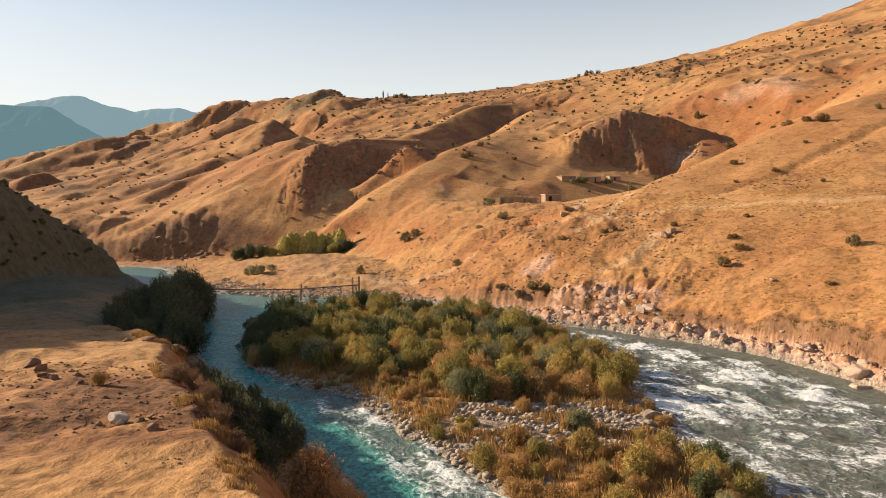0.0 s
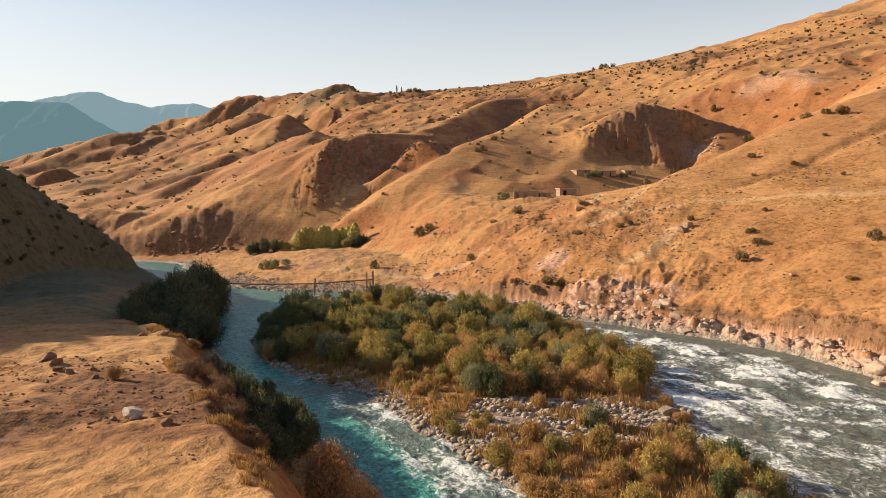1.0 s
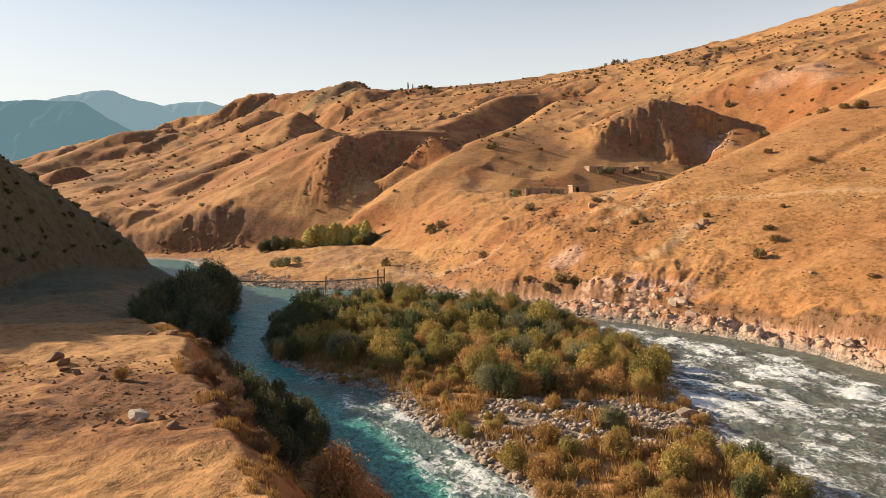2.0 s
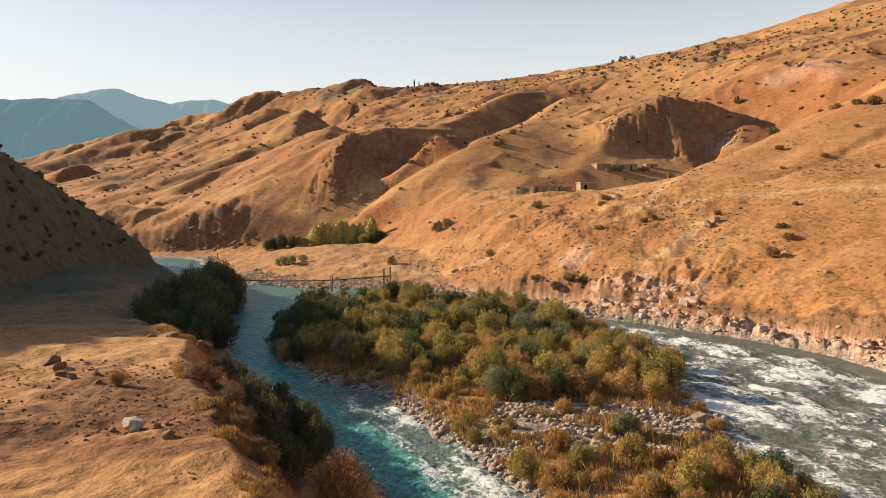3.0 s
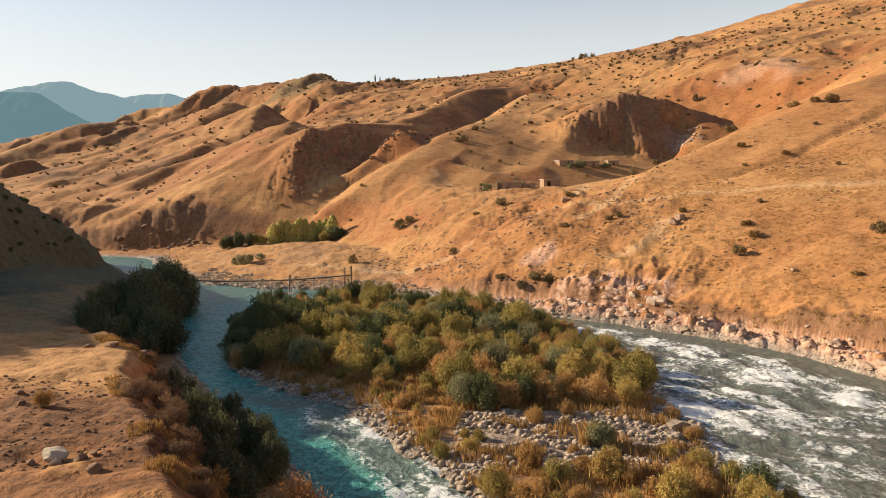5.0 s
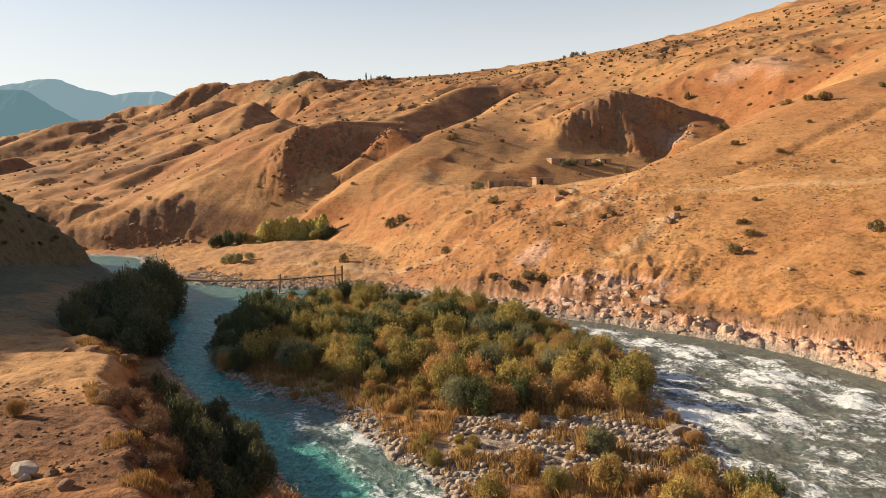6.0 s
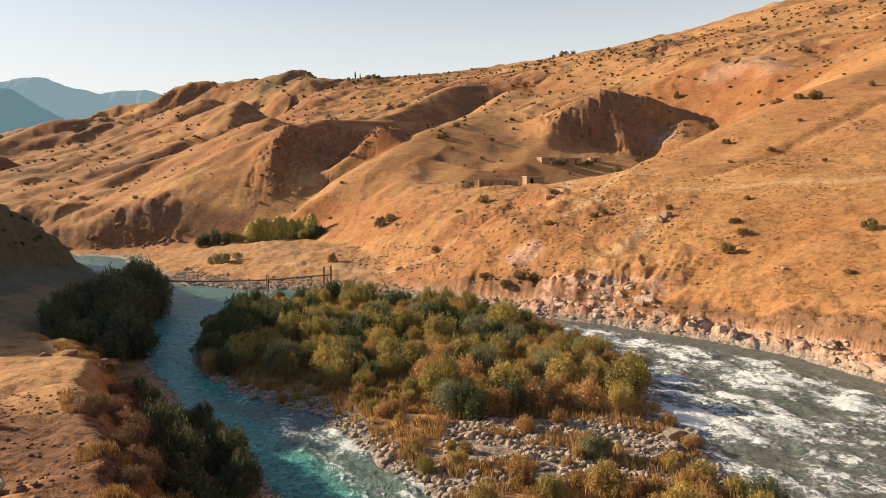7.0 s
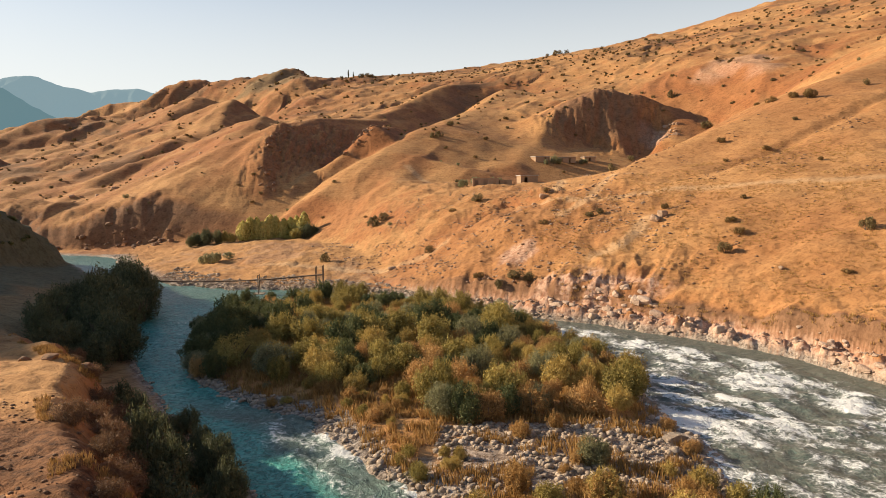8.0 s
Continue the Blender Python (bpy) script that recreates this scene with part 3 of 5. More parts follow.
meadow = (info["d_bank"] > 2) * (info["d_foot"] < 6) * sstep(176, 190, gy) * sstep(330, 300, gy)
z_gravel = np.maximum(z_gravel, 0.22 * meadow * sstep(0.05, 0.5, n1 + 0.6 * n3))
z_red = np.maximum(z_red, np.clip(meadow * (0.45 + 0.8 * n2 + 0.5 * n1), 0, 1))
z_red *= 1 - 0.8 * sstep(0, 6, info["d_left"]) * sstep(105, 120, gy) * (gy < 380)
# left hill: dark cover, with its shade put into the colour too
z_sedge_shade = 0.95 * sstep(7.5 - 5 * sstep(120, 140, gy), 10.5 - 5 * sstep(120, 140, gy), gz + 1.2 * n1) * np.maximum(sstep(80, 95, gy), sstep(10.5, 12.5, gz + 1.2 * n1)) * (info["d_left"] > 0) * (gy < 380)
# shaded flat and back of the terrace: the shade painted as grey-green
z_sedge_shade = np.maximum(z_sedge_shade, 0.55 * sstep(-36, -50, gx + 4 * n1) * (info["d_left"] > 1) * sstep(80, 92, gy) * (gy < 380))
z_sedge_shade = np.maximum(z_sedge_shade, 0.15 * sstep(-0.5, 0.4, n1 + 0.5 * n3) * sstep(66, 80, gy + 0.35 * (gx + 40)) * sstep(-24, -34, gx) * (info["d_left"] > 3) * (gy < 120))
# foot of the left hill, its shade again in the colour
z_sedge_shade = np.maximum(z_sedge_shade, 0.92 * sstep(-78, -96, gx + 6 * n1) * sstep(105, 125, gy) * (info["d_left"] > 2) * (gy < 380))
# grey-green cover alone on the knoll and the far slopes
z_sedge_shade = np.maximum(z_sedge_shade, 0.55 * sstep(60, 30, np.hypot(gx + 185, gy - 985) + 25 * n1))
z_sedge_shade = np.maximum(z_sedge_shade, 0.35 * sstep(0.25, 0.7, n2 + 0.7 * n1) * sstep(480, 640, gy))
tagged(sheet("ground", gx, gy, gz, M_GROUND, True, dict(rock=z_rock, gravel=z_gravel, red=z_red, dark=z_dark_shade, sedge_shade=z_sedge_shade, track=z_track, clay=z_clay)), "dry golden-brown hillsides with red soil and gravel banks", "ground", kind="structure")

wx, wy = fan(20.0, 640.0, 1.0065, 0.13)
wg, winfo = ground(wx, wy)
d_r, d_l = -winfo["d_bank"], -winfo["d_left"]
main = d_r < d_l
d_ = np.where(main, d_r, d_l)
s_, o_ = 0.92 * wy - 0.4 * wx, 0.92 * wx + 0.4 * wy
streak = fbm(s_ * 0.55, o_, 3.2, 4, 0.58, seed=63) + 0.5 * fbm(s_ * 0.7, o_, 11, 2, seed=64)
rapid = np.where(main, sstep(0.5, 6, d_) * (0.72 + 0.28 * sstep(55, 88, wy)) * sstep(185, 120, wy) * 0.9, 0.5 * sstep(92, 78, wy) * sstep(7, 2.5, -winfo["d_isl"]) + 0.3)
rapid = np.maximum(rapid, 0.5 * sstep(270, 310, wy))
foam = 0.52 * rapid + 0.24 * streak * (0.35 + rapid)
wave = (0.06 + 0.26 * rapid) * (fbm(s_ * 0.6, o_, 3.0, 3, seed=61) + 0.6 * streak) + 0.05 * fbm(wx, wy, 0.9, 2, seed=62)
# Grey covers the main channel and is painted where sun lights the other water.
tagged(sheet("water", wx, wy, wave, M_WATER, True, dict(foam=foam, flow_run=(0.92 * wy - 0.4 * wx + 700) / 2000, flow_off=(0.92 * wx + 0.4 * wy + 700) / 2000, silt_sunlit=sstep(178, 160, wy) * sstep(-14, -4, wx - 0.25 * (wy - 100)) * (main | (wx > 16)) + 0.6 * sstep(160, 185, wy) + 0.85 * ~main * (wx < 16) * sstep(100, 88, wy) * sstep(6.0, 3.0, -winfo["d_isl"] + 0.8 * streak)), wg < 0.7), "fast grey-green river with white rapids", "river", kind="structure")


def far_range(name, dist, line, rough, seed, mat, label):
    """A mountain range far off: a solid ridge with eroded flanks, whose crest follows the line of (across, height)."""
    across = np.linspace(line[0][0], line[-1][0], 420)
    u, v = np.meshgrid(across, np.linspace(-1, 1, 70))
    crest = np.interp(u, [p[0] for p in line], [p[1] for p in line]) + rough * fbm(u, u * 0, 240, 5, seed=seed)
    gully = 0.16 * (1 - 2 * np.abs(fbm(u, v * 300, 210, 4, seed=seed + 1)))
    z = crest * (1 - np.abs(v) ** 1.1) * (1 + gully * np.abs(v) * 2) - 40
    return tagged(sheet(name, u, dist + v * 520, z, mat), label, "mountain", kind="structure")


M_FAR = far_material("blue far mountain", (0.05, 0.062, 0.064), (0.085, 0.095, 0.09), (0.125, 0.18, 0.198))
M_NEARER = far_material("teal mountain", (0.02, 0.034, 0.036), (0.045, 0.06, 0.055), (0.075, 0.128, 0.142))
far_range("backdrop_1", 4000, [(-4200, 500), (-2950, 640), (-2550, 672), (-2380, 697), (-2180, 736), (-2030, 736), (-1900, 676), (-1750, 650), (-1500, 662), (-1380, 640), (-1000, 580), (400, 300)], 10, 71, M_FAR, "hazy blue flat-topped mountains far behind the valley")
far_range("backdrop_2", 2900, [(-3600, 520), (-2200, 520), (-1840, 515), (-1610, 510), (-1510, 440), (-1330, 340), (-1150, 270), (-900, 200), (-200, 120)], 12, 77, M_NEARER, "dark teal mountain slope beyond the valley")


# ---- plants ----
def leaf_material(name, dark, light, rough=0.7):
    m, t, b = material(name, rough)
    geo, ob = t.nodes.new("ShaderNodeNewGeometry"), t.nodes.new("ShaderNodeObjectInfo")
    var = maths(t, "ADD", maths(t, "MULTIPLY", geo.outputs["Random Per Island"], 0.62), maths(t, "MULTIPLY", ob.outputs["Random"], 0.38))
    col = mix(t, var, dark, light)
    t.links.new(col, b.inputs["Base Color"])
    tr = t.nodes.new("ShaderNodeBsdfTranslucent")
    t.links.new(col, tr.inputs["Color"])
    ms = t.nodes.new("ShaderNodeMixShader")
    ms.inputs["Fac"].default_value = 0.24
    t.links.new(b.outputs["BSDF"], ms.inputs[1])
    t.links.new(tr.outputs["BSDF"], ms.inputs[2])
    t.links.new(ms.outputs["Shader"], t.nodes["Material Output"].inputs["Surface"])
    return m


def wood_material():
    m, t, b = material("grey-brown bark", 0.9)
    n = noise_at(t, 9, 5, 0.6, (1, 1, 0.3))
    t.links.new(mix(t, n, (0.07, 0.05, 0.035), (0.19, 0.14, 0.10)), b.inputs["Base Color"])
    bump(t, b, n, 0.5, 0.05)
    return m


M_WOOD = wood_material()
LEAVES = dict(
    green=leaf_material("olive leaves", (0.14, 0.12, 0.032), (0.52, 0.41, 0.125)),
    dark=leaf_material("dark green leaves", (0.045, 0.065, 0.028), (0.18, 0.19, 0.075)),
    yellow=leaf_material("yellow-olive leaves", (0.22, 0.165, 0.045), (0.60, 0.44, 0.14)),
    deep=leaf_material("deep green leaves", (0.055, 0.070, 0.038), (0.19, 0.195, 0.095)),
    grey=leaf_material("grey-green leaves", (0.14, 0.145, 0.075), (0.42, 0.39, 0.20)),
    autumn=leaf_material("russet leaves", (0.23, 0.125, 0.045), (0.66, 0.41, 0.16)),
    russet=leaf_material("orange-brown leaves", (0.28, 0.135, 0.05), (0.64, 0.36, 0.15)),
    poplar=leaf_material("bright yellow-green leaves", (0.42, 0.37, 0.10), (0.78, 0.66, 0.24)),
    gold=leaf_material("straw-coloured grass", (0.22, 0.125, 0.040), (0.58, 0.36, 0.135), 0.85),
    hillside=leaf_material("dull olive leaves", (0.11, 0.085, 0.036), (0.30, 0.225, 0.10)),
    brush=leaf_material("mauve-brown twigs", (0.10, 0.062, 0.036), (0.33, 0.195, 0.105)),
    scrub=leaf_material("dry scrub leaves", (0.13, 0.085, 0.032), (0.34, 0.22, 0.085)),
)


def mesh_of(name, co, faces, mat, smooth=False):
    me = bpy.data.meshes.new(name)
    me.from_pydata([tuple(v) for v in co], [], [tuple(f) for f in faces])
    if smooth:
        me.polygons.foreach_set("use_smooth", np.ones(len(me.polygons), bool))
    me.materials.append(mat)
    return me


def crown_mesh(seed, leaves, size, lobes=15, tall=1.0, long=1.6, sparse=0.0):
    """A crown about one metre in radius: many small leaf sprays on the outside of several uneven lobes."""
    r = np.random.default_rng(seed)
    ang = r.uniform(0, math.tau, lobes)
    far = 0.62 * np.sqrt(r.uniform(0.05, 1, lobes))
    mid = np.stack([far * np.cos(ang), far * np.sin(ang), tall * r.uniform(0.45, 1.25, lobes) * (1.1 - 0.45 * far)], -1)
    rad = r.uniform(0.20, 0.44, lobes) * np.where(mid[:, 2] > tall, 0.8, 1.0)
    pick = r.choice(lobes, leaves * 3, p=rad**2 / (rad**2).sum())
    way = r.normal(size=(leaves * 3, 3))
    way /= np.linalg.norm(way, axis=1, keepdims=True)
    reach = 0.70 + 0.42 * r.random((leaves * 3, 1)) + 0.30 * (r.random((leaves * 3, 1)) ** 6)
    co = mid[pick] + way * rad[pick, None] * reach * np.array([1, 1, 1.2])
    deep = (np.linalg.norm((co[:, None] - mid[None]) / rad[None, :, None], axis=2) < 0.74).any(1)
    ok = ~deep & (co[:, 2] > 0.06) & (r.random(leaves * 3) > sparse)
    co, way = co[ok][:leaves], way[ok][:leaves]
    n = len(co)
    nor = way + 0.75 * r.normal(size=(n, 3))
    nor /= np.linalg.norm(nor, axis=1, keepdims=True)
    up = np.array([0, 0, 1.0]) + 0.6 * r.normal(size=(n, 3)) + 0.5 * way
    up -= nor * (up * nor).sum(1, keepdims=True)
    up /= np.linalg.norm(up, axis=1, keepdims=True)
    side = np.cross(nor, up)
    s = (size * r.uniform(0.6, 1.4, n))[:, None]
    tri = np.stack([co - up * s * long * 0.5 - side * s * 0.35, co - up * s * long * 0.4 + side * s * 0.45 + nor * s * 0.15, co + up * s * long * 0.6], 1).reshape(-1, 3)
    return tri, np.arange(3 * n).reshape(-1, 3)


def shoot_mesh(seed, leaves, size, shoots=80, tall=1.0, long=2.4, lean=0.92, loose=0.15):
    """A feathery crown about one metre in radius: upright shoots that fan out from the root, leafy over most of their length."""
    r = np.random.default_rng(seed)
    clumps = 7
    ca, cd = r.uniform(0, math.tau, clumps), 0.58 * lean * np.sqrt(r.uniform(0.0, 1.0, clumps))
    ch = r.uniform(0.72, 1.15, clumps) * (1.1 - 0.35 * cd / lean)
    own = r.integers(0, clumps, shoots)
    b, off = r.uniform(0, math.tau, shoots), np.sqrt(r.random(shoots))
    px = cd[own] * np.cos(ca[own]) + 0.56 * off * np.cos(b)
    py = cd[own] * np.sin(ca[own]) + 0.56 * off * np.sin(b)
    high = tall * ch[own] * (0.5 + 0.75 * np.sqrt(1.04 - off**2)) * r.uniform(0.85, 1.08, shoots)
    a, out = np.arctan2(py, px), np.hypot(px, py)
    tip = np.stack([px, py, high], -1)
    root = np.stack([0.4 * px, 0.4 * py, 0 * a], -1)
    pick = r.integers(0, shoots, leaves)
    k = 0.12 + 0.9 * r.random((leaves, 1)) ** 0.6
    bow = np.stack([np.cos(a), np.sin(a), 0 * a], -1)[pick] * 0.22 * k * (1 - k) * 2
    co = root[pick] * (1 - k) + tip[pick] * k + bow + r.normal(size=(leaves, 3)) * loose * (1.15 - 0.75 * k)
    co[:, 2] = np.maximum(co[:, 2], 0.04)
    up = tip[pick] - root[pick] + 1.1 * r.normal(size=(leaves, 3))
    up /= np.linalg.norm(up, axis=1, keepdims=True)
    face = co * np.array([1.0, 1.0, 0.0]) + np.array([0, 0, 0.35]) + 0.42 * r.normal(size=(leaves, 3))
    side = np.cross(up, face)
    side /= np.linalg.norm(side, axis=1, keepdims=True)
    s = (size * r.uniform(0.6, 1.4, leaves))[:, None]
    tri = np.stack([co - up * s * long * 0.5 - side * s * 0.35, co - up * s * long * 0.4 + side * s * 0.45, co + up * s * long * 0.6], 1).reshape(-1, 3)
    return tri, np.arange(3 * leaves).reshape(-1, 3)


def blade_mesh(seed, blades, height, spread, width=0.03, bend=0.35):
    """A tuft of upright blades or thin stems, about one metre in radius at spread 1."""
    r = np.random.default_rng(seed)
    a, d = r.uniform(0, math.tau, blades), spread * np.sqrt(r.random(blades))
    foot = np.stack([d * np.cos(a), d * np.sin(a), 0 * a], -1)
    h = height * r.uniform(0.55, 1.15, blades) * (1.1 - 0.4 * d / max(spread, 1e-6))
    out = np.stack([np.cos(a), np.sin(a), 0 * a], -1) * bend * h[:, None] * r.uniform(0.2, 1.2, (blades, 1)) + 0.12 * r.normal(size=(blades, 3)) * h[:, None] * np.array([1, 1, 0])
    tip = foot + out + np.stack([0 * h, 0 * h, h], -1)
    b = r.uniform(0, math.tau, blades)
    side = np.stack([np.cos(b), np.sin(b), 0 * b], -1) * width * r.uniform(0.6, 1.4, (blades, 1))
    mid = foot + 0.45 * out + np.stack([0 * h, 0 * h, 0.6 * h], -1)
    co = np.stack([foot - side, foot + side, mid + side * 0.8, tip, mid - side * 0.8], 1).reshape(-1, 3)
    return co, np.arange(5 * blades).reshape(-1, 5)


def tube(co, faces, a, b, ra, rb, sides=5):
    """A tapered limb from a to b, added to lists."""
    a, b = Vector(a), Vector(b)
    q = (b - a).to_track_quat("Z", "Y")
    n = len(co)
    for p, rr in ((a, ra), (b, rb)):
        for k in range(sides):
            w = math.tau * k / sides
            co.append(p + q @ Vector((rr * math.cos(w), rr * math.sin(w), 0)))
    for k in range(sides):
        faces.append((n + k, n + (k + 1) % sides, n + sides + (k + 1) % sides, n + sides + k))
    faces.append(tuple(n + sides + k for k in range(sides)))


def limbs_mesh(seed, stems=5, tall=1.0, trunk=0.0):
    """Tapered stems that fork, up into the crown; trunk: the length of a single stem below them."""
    r = random.Random(seed)
    co, faces = [], []
    base = Vector((0, 0, -0.15))
    if trunk:
        top = Vector((0, 0, trunk))
        tube(co, faces, base, top, 0.085, 0.06, 6)
        base = top
    for k in range(stems):
        w = math.tau * (k + r.random() * 0.6) / stems
        knee = base + Vector((0.28 * math.cos(w), 0.28 * math.sin(w), 0.55 * tall - trunk * 0.4))
        end = knee + Vector((0.30 * math.cos(w + r.uniform(-0.5, 0.5)), 0.30 * math.sin(w), 0.45 * tall))
        tube(co, faces, base, knee, 0.045, 0.028)
        tube(co, faces, knee, end, 0.028, 0.008)
        tube(co, faces, knee, knee + Vector((0.2 * math.cos(w + 1), 0.2 * math.sin(w + 1), 0.3 * tall)), 0.018, 0.006, 4)
    return co, faces


def plant_kind(name, colour, seed, leaves, size, variants=3, trunk=0.0, make=crown_mesh, **shape):
    crowns, stems = [], []
    for k in range(variants):
        crowns.append(mesh_of(name + " crown", *make(seed + k, leaves, size, **shape), LEAVES[colour]))
        stems.append(mesh_of(name + " stems", *limbs_mesh(seed + k, 5, shape.get("tall", 1.0), trunk), M_WOOD, True))
    return crowns, stems


KINDS = dict(
    green=plant_kind("green", "green", 100, 5800, 0.046, 4, make=shoot_mesh, tall=1.05, long=2.2, shoots=110),
    dark=plant_kind("dark", "dark", 110, 5800, 0.050, 3, make=shoot_mesh, tall=1.1, long=2.0, shoots=100, loose=0.12),
    yellow=plant_kind("yellow", "yellow", 120, 5800, 0.044, 4, make=shoot_mesh, tall=1.05, long=2.4, shoots=120),
    grey=plant_kind("grey", "grey", 130, 5800, 0.041, 3, make=shoot_mesh, tall=1.15, long=3.0, shoots=110),
    autumn=plant_kind("autumn", "autumn", 140, 5200, 0.040, 4, make=shoot_mesh, tall=1.0, long=2.6, shoots=130),
    gold=plant_kind("gold", "gold", 145, 3400, 0.040, 3, make=shoot_mesh, tall=0.9, long=3.6, shoots=130, loose=0.08),
    brush=plant_kind("brush", "brush", 170, 4800, 0.038, 3, make=shoot_mesh, tall=1.0, long=2.8, shoots=140),
    scrub=plant_kind("scrub", "scrub", 150, 900, 0.10, 4, tall=0.8, lobes=9, long=2.2),
    hill=plant_kind("hill", "hillside", 160, 900, 0.11, 4, tall=0.85, lobes=9),
    hillgreen=plant_kind("hillgreen", "grey", 165, 900, 0.11, 3, tall=0.9, lobes=9),
    thicket=plant_kind("thicket", "deep", 180, 8000, 0.044, 3, make=shoot_mesh, tall=1.05, shoots=110, long=2.2, loose=0.13),
    russet=plant_kind("russet", "russet", 190, 9000, 0.034, 2, make=shoot_mesh, tall=0.9, shoots=190, long=2.3, lean=0.8),
)
LABELS = dict(
    green="olive-green willow shrub on the river island", dark="dark green rounded shrub on the river island", yellow="yellow-green shrub turning with autumn",
    grey="grey-green narrow-leaved shrub on the river island", autumn="russet-brown autumn shrub with fine twigs", gold="straw-gold dry shrub among the stones",
    brush="mauve-brown leafless brush on the terrace rim", scrub="low dry brown scrub bush on the hillside", hill="small dark bush on the dry hillside", hillgreen="small grey-green bush on the dry hillside",
    thicket="tall dark green bush in shade on the bank", russet="large orange-brown autumn bush at the river bank")


def height_at(x, y):
    return ground(np.array(x, float), np.array(y, float))[0]


def plants(kind, places, group, seed=0, name="bush", category="bush", squash=(0.9, 1.25), label=""):
    """A bush with crown and stems at each (x, y, radius)."""
    r = random.Random(seed)
    crowns, stems = KINDS[kind]
    zs = height_at([p[0] for p in places], [p[1] for p in places])
    for (x, y, rad), z in zip(places, zs):
        top = tagged(new(name), label or LABELS[kind], category, group)
        k = r.randrange(len(crowns))
        tall = rad * r.uniform(*squash)
        top.matrix_basis = pose(x, y, z - 0.05 * rad, 0, 0, r.uniform(0, 360)) @ Matrix.Diagonal((rad * r.uniform(0.85, 1.15), rad, tall, 1))
        for part_name, me in (("crown", crowns[k]), ("trunk", stems[k])):
            new(part_name, me).parent = top


def scatter(seed, box, gap, test, tries=4000):
    """Places at least gap apart in a box (x0, x1, y0, y1) where test(x, y, r) gives a radius."""
    r = random.Random(seed)
    out = []
    for _ in range(tries):
        x, y = r.uniform(*box[:2]), r.uniform(*box[2:])
        rad = test(x, y, r)
        if rad and all((x - a) ** 2 + (y - b) ** 2 > (gap * 0.5 * (rad + c)) ** 2 for a, b, c in out):
            out.append((x, y, rad))
    return out


def deep_in(x, y):
    """Metres inside the island's shore."""
    best = min(math.hypot(x - (a[0] + k * (b[0] - a[0])), y - (a[1] + k * (b[1] - a[1])))
               for a, b in zip(ISLAND, ISLAND[1:] + ISLAND[:1])
               for k in [min(1, max(0, ((x - a[0]) * (b[0] - a[0]) + (y - a[1]) * (b[1] - a[1])) / ((b[0] - a[0]) ** 2 + (b[1] - a[1]) ** 2)))])
    return best if inside(np.array([x]), np.array([y]), ISLAND)[0] else -best


FRONT = [(-24, 103), (-14, 97.5), (-8, 96.5), (-3, 97.5), (1, 86), (5, 82), (11, 84), (21, 84.5), (27, 92)]


def front_at(x):
    return float(np.interp(x, [p[0] for p in FRONT], [p[1] for p in FRONT]))


def wood_test(x, y, r):
    d = deep_in(x, y)
    if d < 0.9 or y < front_at(x) or y > 168:
        return 0
    if y > 150 and r.random() < 0.65:
        return 0
    if x > 2 and y < 118:
        return r.uniform(1.3, 2.6)
    return r.choice((1.5, 2.0, 2.6, 3.2)) * r.uniform(0.85, 1.1) if d > 3.5 else r.uniform(1.4, 2.4)


def mixed_shrubs():
    spots = scatter(5, (-42, 30, 80, 168), 1.46, wood_test, 3600)
    r = random.Random(6)
    sorts = {k: [] for k in ("green", "dark", "yellow", "grey", "autumn", "gold")}
    for x, y, rad in spots:
        right = x > 4 and y < 112
        odds = dict(green=2.6, yellow=3.4, grey=0.6, autumn=2.6, gold=3.6) if right else dict(green=4, dark=2.4, yellow=3.8, grey=0.8, autumn=1.8)
        if x < -26:
            odds = dict(green=2, dark=5, yellow=0.4, grey=1, autumn=0.2)
        kind = r.choices(list(odds), list(odds.values()))[0]
        sorts[kind].append((x, y, rad * (1.2 if kind in ("dark", "green") else 1.0) * (0.72 if y > 138 else 1.0)))
    for kind, places in sorts.items():
        plants(kind, [p for p in places if p[0] > 2 and p[1] < 118], "shrubs on the island", 7, "shrub", "shrub", (0.95, 1.35))
        plants(kind, [p for p in places if not (p[0] > 2 and p[1] < 118)], "shrubs on the island", 8, "shrub", "shrub", (0.9, 1.4))


mixed_shrubs()
plants("dark", [(4.2, 82.6, 2.4), (8.6, 84.5, 1.9), (-9.5, 120, 2.6), (-6, 123, 2.8), (3.5, 131, 2.6), (6, 128, 2.2)], "shrubs on the island", 17, "shrub", "shrub", (1.0, 1.3))
plants("grey", [(11.5, 85.2, 1.9), (1.8, 84.4, 2.1), (14, 70.6, 1.6)], "shrubs on the island", 18, "shrub", "shrub", (1.1, 1.5))
plants("yellow", [(-7.6, 94.6, 1.7), (0.5, 96, 1.9), (13.2, 64.5, 1.9), (22.3, 56.5, 1.8), (17, 58.5, 2.0)], "shrubs on the island", 19, "shrub", "shrub", (0.9, 1.2))
plants("dark", [(23.6, 60.5, 1.7), (20.5, 53.5, 1.6)], "shrubs on the island", 20, "shrub", "shrub", (0.9, 1.2))


def shore_test(x, y, r):
    d = deep_in(x, y)
    if d < 1.0 or y > front_at(x) - 0.5:
        return 0
    if y < 67:
        return r.uniform(0.9, 1.9)
    return r.uniform(0.6, 1.25) if r.random() < (0.14 if y < 84 and x > 2 else 0.5) else 0


